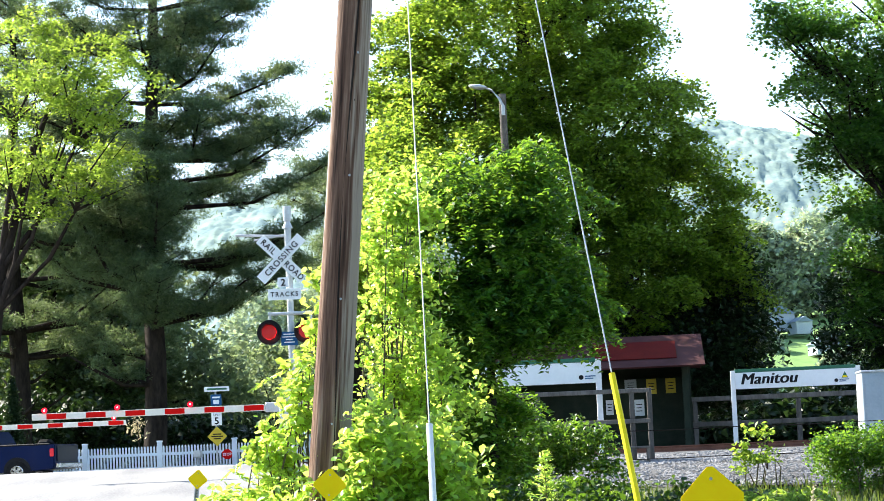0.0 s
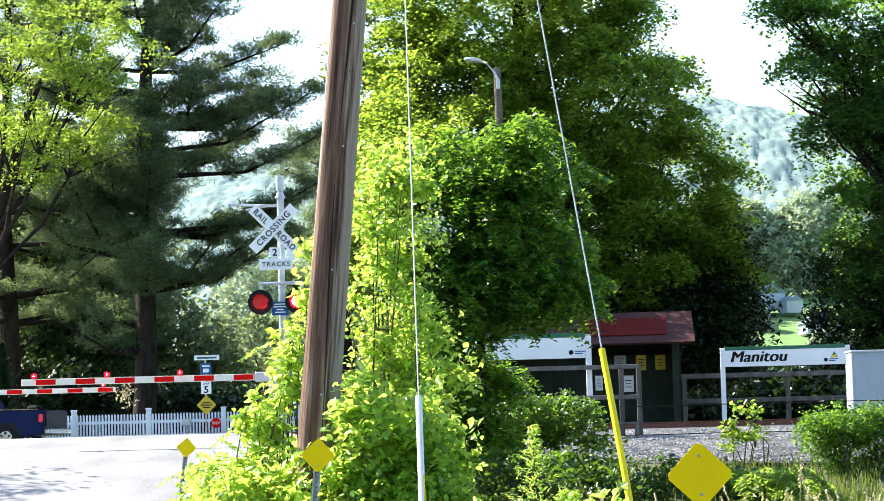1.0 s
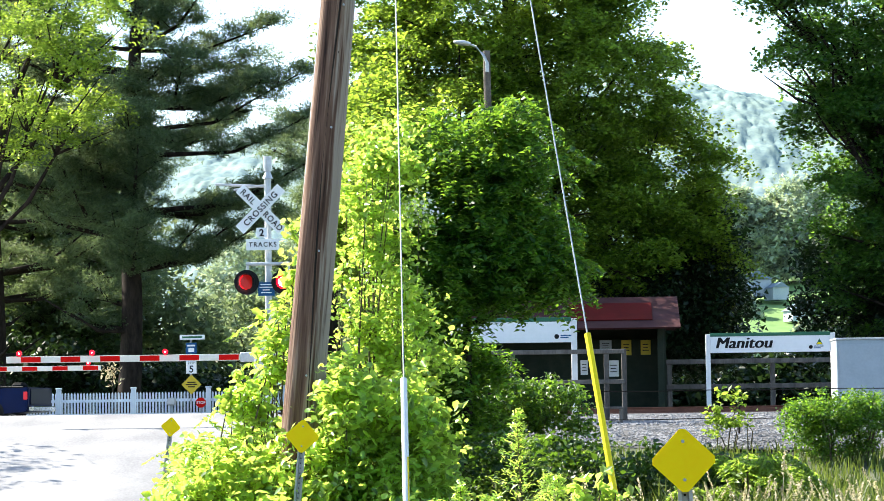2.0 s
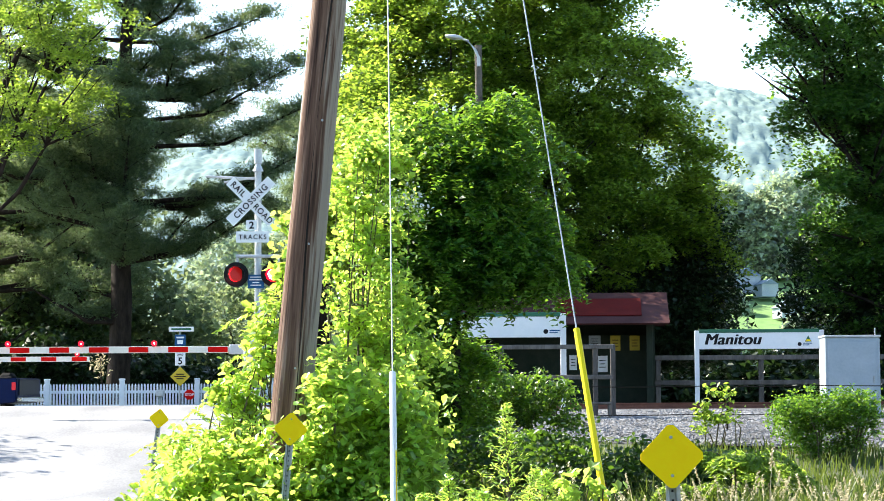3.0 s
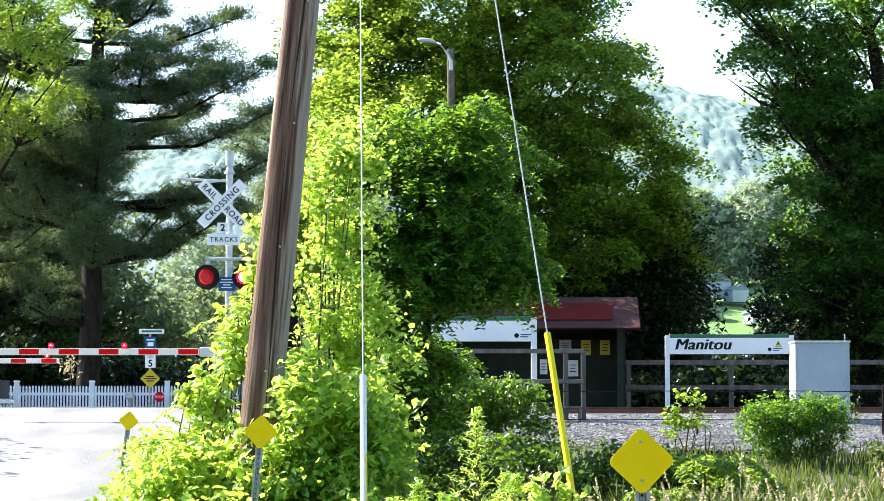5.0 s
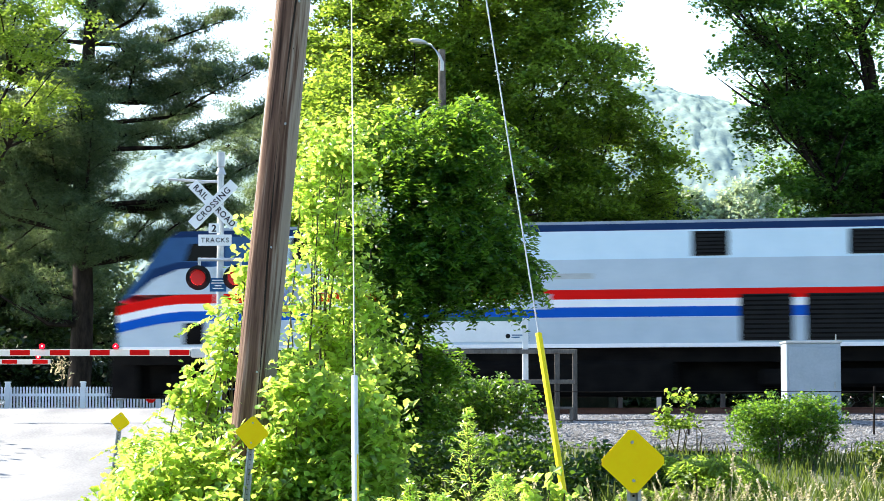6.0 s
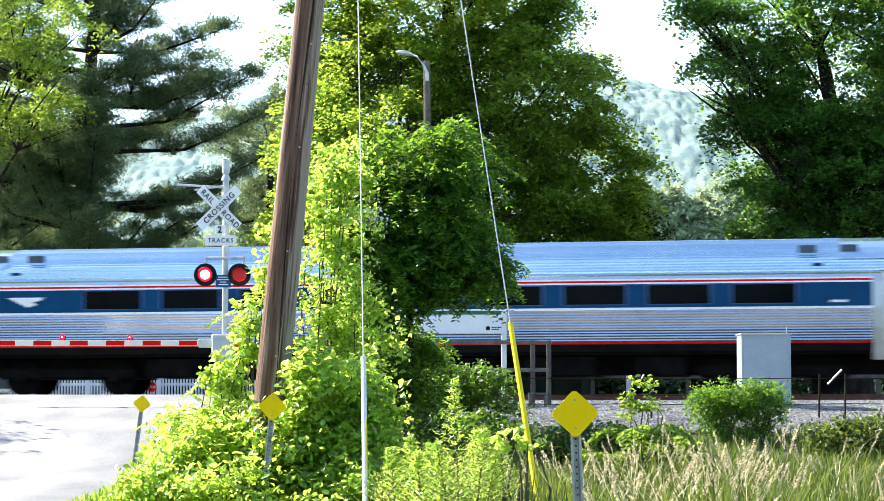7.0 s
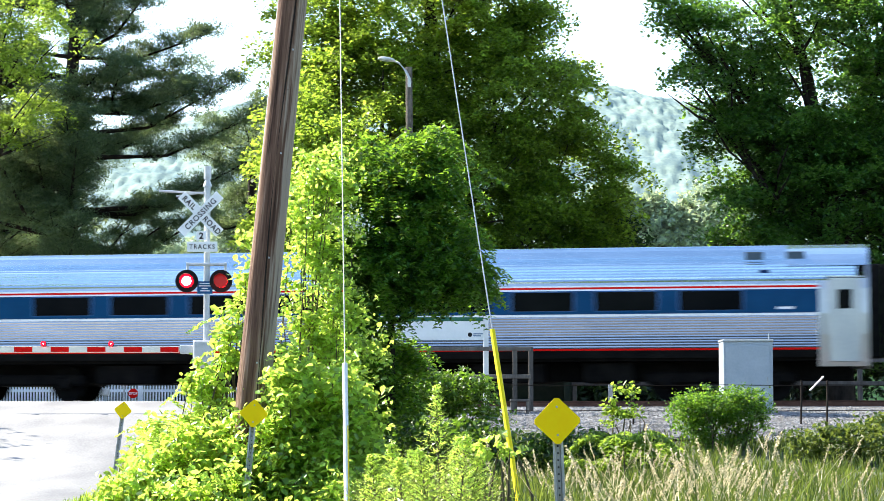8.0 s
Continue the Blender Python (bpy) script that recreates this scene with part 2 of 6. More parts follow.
# woodland shade is put into this leaf colour, far darker than open leaves
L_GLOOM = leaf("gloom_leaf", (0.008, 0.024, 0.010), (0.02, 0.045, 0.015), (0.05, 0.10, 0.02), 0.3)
L_VINE = leaf("vine_leaf", (0.012, 0.095, 0.006), (0.30, 0.58, 0.08), (0.80, 1.0, 0.15), 0.60, 0.3, 0.35, power=0.85)
L_PINE = leaf("pine_needle", (0.018, 0.050, 0.040), (0.070, 0.125, 0.082), (0.36, 0.48, 0.17), 0.40, 0.04)
L_HEDGE = leaf("hedge_leaf", (0.006, 0.032, 0.007), (0.06, 0.15, 0.022), (0.34, 0.60, 0.045), 0.38, 0.14, power=1.6)
L_BRUSH = leaf("brush_leaf", (0.005, 0.026, 0.008), (0.035, 0.09, 0.016), (0.20, 0.38, 0.03), 0.34, 0.12, power=1.5)
L_LOCUST = leaf("locust_leaf", (0.035, 0.10, 0.012), (0.15, 0.25, 0.035), (0.56, 0.78, 0.09), 0.50, 0.08)
L_WOODS = leaf("woods_leaf", (0.018, 0.045, 0.014), (0.05, 0.09, 0.025), (0.18, 0.27, 0.05), 0.35)
# haze put into the leaf colour: paler and bluer than nearer trees
L_PALE = leaf("haze_paled_leaf", (0.24, 0.33, 0.31), (0.46, 0.56, 0.36), (0.60, 0.70, 0.38), 0.4, 0.03)
# haze and sunlight of the woods beyond are put into this leaf colour
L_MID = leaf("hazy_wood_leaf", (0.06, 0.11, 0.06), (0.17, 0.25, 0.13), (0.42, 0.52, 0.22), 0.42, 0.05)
L_GRASS = leaf("grass_blade", (0.020, 0.058, 0.010), (0.068, 0.105, 0.020), (0.24, 0.31, 0.05), 0.40, 0.08)
L_SEED = leaf("seed_head", (0.44, 0.37, 0.22), (0.66, 0.58, 0.38), (0.75, 0.66, 0.42), 0.45)


# ---- mesh helpers ----
def mesh_object(name, verts, faces, material, parent=None, label="", smooth=False):
    me = bpy.data.meshes.new(name)
    me.from_pydata(verts, [], faces)
    me.materials.append(material)
    if smooth:
        me.polygons.foreach_set("use_smooth", [True] * len(me.polygons))
    me.update()
    ob = new(name, me)
    ob.parent = parent
    if label:
        ob["label"] = label
    return ob


def part(name, bm, material, parent=None, label="", smooth=False):
    me = bpy.data.meshes.new(name)
    bmesh.ops.recalc_face_normals(bm, faces=bm.faces)
    bm.to_mesh(me)
    bm.free()
    me.materials.append(material)
    if smooth:
        me.polygons.foreach_set("use_smooth", [True] * len(me.polygons))
    ob = new(name, me)
    ob.parent = parent
    if label:
        ob["label"] = label
    return ob


def thing(name, x, y, z, rz=0.0, label="", category="", group="", kind="", rx=0.0, ry=0.0):
    ob = new(name)
    ob.matrix_basis = pose(x, y, z, rx, ry, rz)
    return tagged(ob, label, category, group, kind)


def box(sx, sy, sz, at=(0, 0, 0), bevel=0.0, bm=None, turn=None):
    """A block with its middle at at, its edges rounded."""
    one = bmesh.new()
    bmesh.ops.create_cube(one, size=1, matrix=Matrix.Diagonal((sx, sy, sz, 1)))
    if bevel:
        bmesh.ops.bevel(one, geom=one.edges[:], offset=bevel, segments=1, affect="EDGES")
    one.transform(Matrix.Translation(at) @ (turn if turn else Matrix.Identity(4)))
    return join(bm, one)


def join(bm, one):
    if bm is None:
        return one
    me = bpy.data.meshes.new("tmp")
    one.to_mesh(me)
    one.free()
    bm.from_mesh(me)
    bpy.data.meshes.remove(me)
    return bm


def rod(a, b, r0, r1=None, sides=10, bm=None):
    a, b = Vector(a), Vector(b)
    one = bmesh.new()
    bmesh.ops.create_cone(one, cap_ends=True, segments=sides, radius1=r0, radius2=r0 if r1 is None else r1, depth=(b - a).length,
                          matrix=Matrix.Translation((a + b) / 2) @ (b - a).to_track_quat("Z", "Y").to_matrix().to_4x4())
    return join(bm, one)


def prism(outline, depth, bm=None, at=(0, 0, 0)):
    """An outline in x and z, drawn out along y from 0 to depth."""
    one = bmesh.new()
    front = [one.verts.new((x + at[0], at[1], z + at[2])) for x, z in outline]
    back = [one.verts.new((x + at[0], at[1] + depth, z + at[2])) for x, z in outline]
    n = len(outline)
    one.faces.new(front)
    one.faces.new(back[::-1])
    for i in range(n):
        one.faces.new((front[i], back[i], back[(i + 1) % n], front[(i + 1) % n]))
    return join(bm, one)


def tube(points, radii, sides=8, verts=None, faces=None):
    """A tapered, bent limb."""
    verts = [] if verts is None else verts
    faces = [] if faces is None else faces
    base = len(verts)
    pts = [Vector(p) for p in points]
    for i, p in enumerate(pts):
        d = (pts[min(i + 1, len(pts) - 1)] - pts[max(i - 1, 0)]).normalized()
        u = d.orthogonal().normalized()
        v = d.cross(u)
        for k in range(sides):
            a = 2 * math.pi * k / sides
            verts.append(p + (u * math.cos(a) + v * math.sin(a)) * radii[i])
    for i in range(len(pts) - 1):
        for k in range(sides):
            a, b = base + i * sides + k, base + i * sides + (k + 1) % sides
            faces.append((a, b, b + sides, a + sides))
    return verts, faces


def writing(name, text, size, material, parent, at, turn=(90, 0, 0), shear=0.0, bold=0.0, align="LEFT", squeeze=1.0, spread=1.0):
    cu = bpy.data.curves.new(name, "FONT")
    cu.body, cu.size, cu.shear, cu.offset, cu.extrude, cu.space_character = text, size, shear, bold, 0.002, spread
    cu.align_x = align
    tmp = new(name, cu)
    me = bpy.data.meshes.new_from_object(tmp.evaluated_get(bpy.context.evaluated_depsgraph_get()))
    bpy.data.objects.remove(tmp)
    bpy.data.curves.remove(cu)
    me.materials.clear()
    me.materials.append(material)
    ob = new(name, me)
    ob.parent = parent
    ob.matrix_basis = pose(*at, *turn) @ Matrix.Diagonal((squeeze, 1, 1, 1))
    return ob


def rng(seed):
    return np.random.default_rng(seed)


def leaf_mesh(name, at, size, material, seed, parent=None, aspect=0.6, up=0.5, kind="leaf", flat=0.0, hang=0.0, way=None):
    """Many leaves in one mesh: at is N x 3, size N. Each leaf is a bent blade of two or four faces, turned at random, more or less facing up."""
    r = rng(seed)
    n = len(at)
    nrm = r.normal(size=(n, 3))
    nrm[:, 2] = np.abs(nrm[:, 2]) * (1 + 3 * flat) + up
    nrm /= np.linalg.norm(nrm, axis=1)[:, None]
    axis = r.normal(size=(n, 3))
    axis[:, 2] -= hang
    if way is not None:
        axis = way + axis * 0.12
    axis -= nrm * (axis * nrm).sum(1)[:, None]
    axis /= np.linalg.norm(axis, axis=1)[:, None] + 1e-9
    side = np.cross(nrm, axis)
    L = size[:, None]
    W = L * aspect * r.uniform(0.8, 1.2, (n, 1))
    bend = r.uniform(0.05, 0.22, (n, 1)) * L
    if kind == "leaf":
        v = np.stack([at - axis * L * 0.5, at - axis * L * 0.1 + side * W * 0.5 + nrm * bend * 0.5, at + axis * L * 0.28 + side * W * 0.33 + nrm * bend * 0.4,
                      at + axis * L * 0.55 - nrm * bend, at + axis * L * 0.28 - side * W * 0.33 + nrm * bend * 0.4, at - axis * L * 0.1 - side * W * 0.5 + nrm * bend * 0.5], 1)
        quads = np.array([[0, 1, 2, 3], [0, 3, 4, 5]])
    elif kind == "tri":
        v = np.stack([at - axis * L * 0.4 + side * W * 0.5, at + axis * L * 0.6 - nrm * bend, at - axis * L * 0.4 - side * W * 0.5], 1)
        quads = np.array([[0, 1, 2]])
    else:
        v = np.stack([at - axis * L * 0.5, at + side * W * 0.5 + nrm * bend, at + axis * L * 0.5, at - side * W * 0.5 + nrm * bend], 1)
        quads = np.array([[0, 1, 2, 3]])
    k, corners = v.shape[1], quads.shape[1]
    f = (quads[None] + (np.arange(n) * k)[:, None, None]).reshape(-1, corners)
    me = bpy.data.meshes.new(name)
    me.vertices.add(n * k)
    me.vertices.foreach_set("co", v.reshape(-1))
    me.loops.add(f.size)
    me.loops.foreach_set("vertex_index", f.reshape(-1).astype(np.int32))
    me.polygons.add(len(f))
    me.polygons.foreach_set("loop_start", np.arange(0, f.size, corners, dtype=np.int32))
    me.materials.append(material)
    me.update(calc_edges=True)
    ob = new(name, me)
    ob.parent = parent
    return ob


def lobes_points(lobes, clusters, per, spread, seed, shell=0.55):
    """Leaf places: clusters strewn through ellipsoid lobes (x, y, z, rx, ry, rz), thicker towards their outside, each a puff of leaves."""
    r = rng(seed)
    lob = np.array(lobes, float)
    vol = (lob[:, 3] * lob[:, 4] * lob[:, 5]) ** (2 / 3)
    pick = r.choice(len(lob), clusters, p=vol / vol.sum())
    d = r.normal(size=(clusters, 3))
    d /= np.linalg.norm(d, axis=1)[:, None]
    rad = shell + (1.08 - shell) * r.random(clusters) ** 0.7
    c = lob[pick, :3] + d * rad[:, None] * lob[pick, 3:]
    pts = np.repeat(c, per, 0) + np.clip(r.normal(size=(clusters * per, 3)), -1.7, 1.7) * spread * np.array([1, 1, 0.65]) * np.repeat(r.uniform(0.5, 1.3, clusters), per)[:, None]
    return pts, c


def pad_points(lobes, pads, per, size, seed):
    """Leaf places in level, domed pads set about the outside of the lobes, so that tops catch the light over darker gaps."""
    r = rng(seed)
    lob = np.array(lobes, float)
    area = (lob[:, 3] * lob[:, 4] * lob[:, 5]) ** (2 / 3)
    pick = r.choice(len(lob), pads, p=area / area.sum())
    d = r.normal(size=(pads, 3))
    d /= np.linalg.norm(d, axis=1)[:, None]
    c = lob[pick, :3] + d * (0.45 + 0.55 * r.random(pads) ** 0.6)[:, None] * lob[pick, 3:]
    pr = size * r.uniform(0.55, 1.45, pads)
    tilt = r.normal(size=(pads, 2)) * 0.30
    q = r.normal(size=(pads, per, 2)) * 0.62
    q *= np.minimum(1.0, 1.15 / (np.linalg.norm(q, axis=-1, keepdims=True) + 1e-6)) * r.uniform(0.88, 1.06, (pads, per, 1))
    rad2 = (q ** 2).sum(-1)
    z = 0.30 - 0.34 * np.minimum(rad2, 3.0) + q[..., 0] * tilt[:, None, 0] + q[..., 1] * tilt[:, None, 1] + r.normal(size=(pads, per)) * 0.16
    pts = c[:, None] + np.concatenate([q, z[..., None]], -1) * pr[:, None, None]
    return pts.reshape(-1, 3), c


def frond_points(ends, seed, length=0.40, pairs=8, droop=0.9):
    """Pinnate leaves: at each place a drooping rib with leaflets in pairs. Returns the leaflets' places and directions."""
    r = rng(seed)
    pts, ways = [], []
    a = r.uniform(0, 2 * math.pi, len(ends))
    for e, ang in zip(ends, a):
        d = np.array([math.cos(ang), math.sin(ang), -droop * r.uniform(0.2, 1.0)])
        d /= np.linalg.norm(d)
        n = np.cross(d, [0, 0, 1])
        n /= np.linalg.norm(n) + 1e-9
        ln = length * r.uniform(0.7, 1.2)
        for k in range(pairs):
            q = (k + 1) / pairs
            c = e + d * ln * q - np.array([0, 0, 0.25 * ln * q * q])
            for s in (-1, 1):
                w = n * s + d * 0.45 - np.array([0, 0, 0.25])
                w /= np.linalg.norm(w)
                pts.append(c + w * 0.045)
                ways.append(w)
    return np.array(pts), np.array(ways)


# ---- ground ----
def ground_z(x, y):
    """Level ground at the eye, then the railway bank with its level top; low river land beyond."""
    prof = np.interp(y, [-400, 22, 30, 36, 40, 45, 48, 100, 130, 700, 5000], [0, 0, 0.14, 0.36, 0.80, 1.34, 1.52, 1.52, -3.0, -3.0, -3.0])
    return prof


def track_y(x):
    return 53.5 - 0.2 * x


TRACK_TURN = -math.degrees(math.atan(0.2))
xs = np.concatenate([[-3000, -1500, -700, -300, -150, -80, -50], np.arange(-40, 41, 1.0), [50, 80, 150, 300, 700, 1500, 3000]])
ys = np.concatenate([[-300, -120, -60, -30, -15], np.arange(-8, 60, 1.0), np.arange(60, 140, 5.0), [200, 350, 600, 1000, 2000, 4500]])
gv, gf = [], []
rg_ = rng(3)
for j, y in enumerate(ys):
    for i, x in enumerate(xs):
        wob = 0.05 * rg_.standard_normal() if (-40 < x < 40 and y < 43 and not -12.6 < x < -4.4) else 0
        gv.append((x, y, float(ground_z(x, y)) + wob - (0.05 if -12.6 < x < -4.4 else 0)))
w = len(xs)
for j in range(len(ys) - 1):
    for i in range(w - 1):
        gf.append((j * w + i, j * w + i + 1, (j + 1) * w + i + 1, (j + 1) * w + i))
tagged(mesh_object("ground", gv, gf, GRASS_GROUND, smooth=True), "grassy soil sloping up to the railway bank", "ground", kind="structure")

rv, rf = [], []
ry_ = list(np.arange(-30, 45.1, 1.0))
for y in ry_:
    for x in [-12.8, *np.linspace(-12.2, -4.9, 9), -4.3]:
        edge = 0.12 * math.sin(y * 1.7) + 0.08 * math.sin(y * 4.1) if x in (-12.2, -4.9) else 0
        crown = 0.05 * (1 - ((x + 8.5) / 3.7) ** 2)
        rv.append((x + edge, y, float(ground_z(x, y)) + (-0.14 if x in (-12.8, -4.3) else 0.01 + crown)))
for j in range(len(ry_) - 1):
    for i in range(10):
        rf.append((j * 11 + i, j * 11 + i + 1, (j + 1) * 11 + i + 1, (j + 1) * 11 + i))
b0 = len(rv)
yy = list(np.arange(44, 70.1, 1.0))
for y in yy:
    x1 = -4.9 + max(0, (y - 46)) * 0.02
    for x in [*np.linspace(-12.2 - (0 if y < 57 else 28), x1, 9), x1 + 0.9]:
        rv.append((x, y, float(ground_z(x, y)) - 0.14 if x > x1 + 0.5 else float(ground_z(x, y)) + float(np.interp(y, [44, 45, 49, 61, 64], [-0.06, 0.07, 0.215, 0.215, 0.04]))))
for j in range(len(yy) - 1):
    for i in range(9):
        rf.append((b0 + j * 10 + i, b0 + j * 10 + i + 1, b0 + (j + 1) * 10 + i + 1, b0 + (j + 1) * 10 + i))
tagged(mesh_object("road", rv, rf, ASPHALT, smooth=True), "pale worn asphalt road climbing to the crossing", "road", kind="structure")

# ---- hills and far bank ----
def hill_z(x, y):
    ridge = 158 + 26 * math.sin(x / 210 + 0.6) + 14 * math.sin(x / 83 + 2.0)
    t = min(1.0, max(0.0, (y - 720) / 520))
    return -3 + ridge * (t * t * (3 - 2 * t)) + 8 * math.sin(x / 60 + y / 90) * t


hv, hf = [], []
hx, hy = np.concatenate([np.arange(-230, -59, 1.3), np.arange(-40, 41, 20.0), np.arange(60, 300, 1.3)]), np.arange(700, 1290, 3.2)
for y in hy:
    for x in hx:
        canopy = noise.voronoi(Vector((x / 4.4 + 0.5 * noise.noise(Vector((x / 5, y / 8, 1))), y / 8.5, 0.3)))[0][0]
        hv.append((x, y, hill_z(x, y) + 4.8 * math.sqrt(max(0.0, 1 - canopy * canopy)) + 1.1 * noise.noise(Vector((x / 2.4, y / 4, 7))) + 2.5 * noise.noise(Vector((x / 18, y / 26, 4)))))
for j in range(len(hy) - 1):
    for i in range(len(hx) - 1):
        hf.append((j * len(hx) + i, j * len(hx) + i + 1, (j + 1) * len(hx) + i + 1, (j + 1) * len(hx) + i))
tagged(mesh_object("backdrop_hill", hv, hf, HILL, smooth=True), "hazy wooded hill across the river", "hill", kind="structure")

lv, lf = [], []
for j in range(13):
    for i in range(21):
        x, y = 18 + i * 4, 285 + j * 9
        lv.append((x, y, 9.5 + 1.45 * j + 0.8 * math.sin(i * 0.7) - (30 if i in (0, 20) or j in (0, 12) else 0)))
for j in range(12):
    for i in range(20):
        lf.append((j * 21 + i, j * 21 + i + 1, (j + 1) * 21 + i + 1, (j + 1) * 21 + i))
tagged(mesh_object("backdrop_bank", lv, lf, LAWN, smooth=True), "sunlit green slope below the hill", "slope", kind="structure")


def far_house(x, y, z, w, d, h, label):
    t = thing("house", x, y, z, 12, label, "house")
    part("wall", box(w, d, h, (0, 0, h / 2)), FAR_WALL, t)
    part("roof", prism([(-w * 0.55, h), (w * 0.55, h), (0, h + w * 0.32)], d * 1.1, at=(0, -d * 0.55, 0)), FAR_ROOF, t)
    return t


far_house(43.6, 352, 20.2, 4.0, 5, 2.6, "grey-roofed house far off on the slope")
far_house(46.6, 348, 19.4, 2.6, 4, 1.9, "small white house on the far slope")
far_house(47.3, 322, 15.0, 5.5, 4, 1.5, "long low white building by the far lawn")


# unseen woods added behind the camera, so the train reflects dark green
wv, wf_ = [], []
for i in range(61):
    x = -150 + 5 * i
    y = -48 + 0.002 * x * x + 3 * math.sin(i * 1.3)
    for z in (-0.2, 6, 12.5 + 2.0 * math.sin(i * 1.9) + 1.2 * math.sin(i * 0.7)):
        wv.append((x, y + (1.5 if z > 7 else 0), z))
for i in range(60):
    for k in range(2):
        wf_.append((i * 3 + k, i * 3 + 3 + k, i * 3 + 4 + k, i * 3 + 1 + k))
tagged(mesh_object("backdrop_reflection_woods", wv, wf_, WOODS_EDGE, smooth=True), "unseen line of woods added behind the camera, closing the place and darkening reflections", "woods", kind="structure")


# ---- trees ----
def limbs(name, paths, parent, material=BARK, sides=7):
    v, f = [], []
    for pts, radii in paths:
        tube(pts, radii, sides, v, f)
    return mesh_object(name, v, f, material, parent, smooth=True)


def broadleaf(name, base, trunk_r, lobes, clusters, per, spread, size, mat, seed, label, category="tree", aspect=0.75, shell=0.5, kind="quad", top=0.55, hang=0.3, up=0.5, fronds=False, pad=0.0, low=0.55):
    """A tree: tapered trunk, limbs that reach the lobes of the crown, and a crown of single leaves."""
    t = thing(name, *base, label=label, category=category)
    r = rng(seed)
    loc = [(lx - base[0], ly - base[1], lz - base[2], a, b, c) for lx, ly, lz, a, b, c in lobes]
    zt = max(q[2] for q in loc)
    xt = np.mean([q[0] for q in loc])
    paths = [([(0, 0, -0.3), (0.03 * xt, 0, zt * 0.2), (0.2 * xt, 0, zt * 0.5), (0.6 * xt, 0, zt * 0.8), (xt, 0, zt)],
              [trunk_r * 1.35, trunk_r, trunk_r * 0.75, trunk_r * 0.45, trunk_r * 0.12])]
    for q in loc:
        z0 = min(q[2] * low, zt * top)
        s = 0.2 * xt * z0 / (zt * 0.5)
        mid = (s + (q[0] - s) * 0.5, q[1] * 0.5, z0 + (q[2] - z0) * 0.35)
        paths.append(([(s, 0, z0), mid, q[:3]], [trunk_r * 0.45, trunk_r * 0.28, trunk_r * 0.06]))
        for k in range(5):
            d = r.normal(size=3)
            d /= np.linalg.norm(d)
            e = np.array(q[:3]) + d * np.array(q[3:]) * 0.9
            m2 = (np.array(mid) + np.array(q[:3])) / 2
            paths.append(([tuple(m2), tuple((m2 + e) / 2 + r.normal(size=3) * 0.1), tuple(e)], [trunk_r * 0.2, trunk_r * 0.12, trunk_r * 0.03]))
    limbs("trunk", paths, t)
    pts, c = lobes_points(loc, clusters, per, spread, seed, shell)
    if pad:
        pts, c = pad_points(loc, clusters, per, pad, seed)
    if fronds:
        pts, ways = frond_points(pts, seed)
        leaf_mesh("crown", pts, r.uniform(0.8, 1.2, len(pts)) * size, mat, seed + 1, t, aspect=aspect, up=0.9, kind="quad", way=ways)
        return t
    leaf_mesh("crown", pts, r.uniform(0.7, 1.3, len(pts)) * size, mat, seed + 1, t, aspect=aspect, up=up, kind=kind, hang=hang)
    return t


# last three lobes are added, mostly out of sight, to shade the shelter
broadleaf("maple_tree", (1.6, 69, 1.52), 0.42,
          [(1.0, 69, 14.5, 4.0, 3.2, 3.6), (-1.2, 68, 10.5, 2.9, 2.6, 3.4), (3.6, 68.5, 11.6, 2.9, 2.8, 3.0), (5.8, 69.5, 8.8, 2.2, 2.4, 2.2), (1.6, 67.5, 8.2, 3.6, 2.6, 3.0),
           (-1.0, 69, 6.4, 2.9, 2.4, 2.4), (2.6, 69.5, 17.0, 2.8, 2.6, 2.4), (6.6, 70.5, 6.6, 1.8, 2, 1.8), (-2.6, 70, 13.5, 1.8, 2, 2.4), (4.4, 67.5, 7.0, 2.2, 1.8, 1.8), (-2.4, 64.5, 9.4, 2.0, 1.6, 1.9), (-3.0, 65.5, 6.6, 1.6, 1.5, 1.6), (-1.9, 62.3, 8.6, 1.9, 1.5, 1.6)],
          700, 400, 0.34, 0.135, L_MAPLE, 11, "tall maple with a dense sunlit crown behind the platform", pad=0.78, up=1.1)

# maple's low lobes as a separate tree, their shade put into the leaf colour
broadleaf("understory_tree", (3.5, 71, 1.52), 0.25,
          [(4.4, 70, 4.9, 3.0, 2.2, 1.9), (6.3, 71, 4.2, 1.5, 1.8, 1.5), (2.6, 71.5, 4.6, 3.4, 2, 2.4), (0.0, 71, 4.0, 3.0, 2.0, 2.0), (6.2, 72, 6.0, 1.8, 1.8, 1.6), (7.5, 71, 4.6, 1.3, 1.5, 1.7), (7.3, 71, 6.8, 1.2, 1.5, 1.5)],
          1750, 34, 0.34, 0.17, L_GLOOM, 15, "lower crown below the maple, its shade put into the leaf colour", kind="tri")
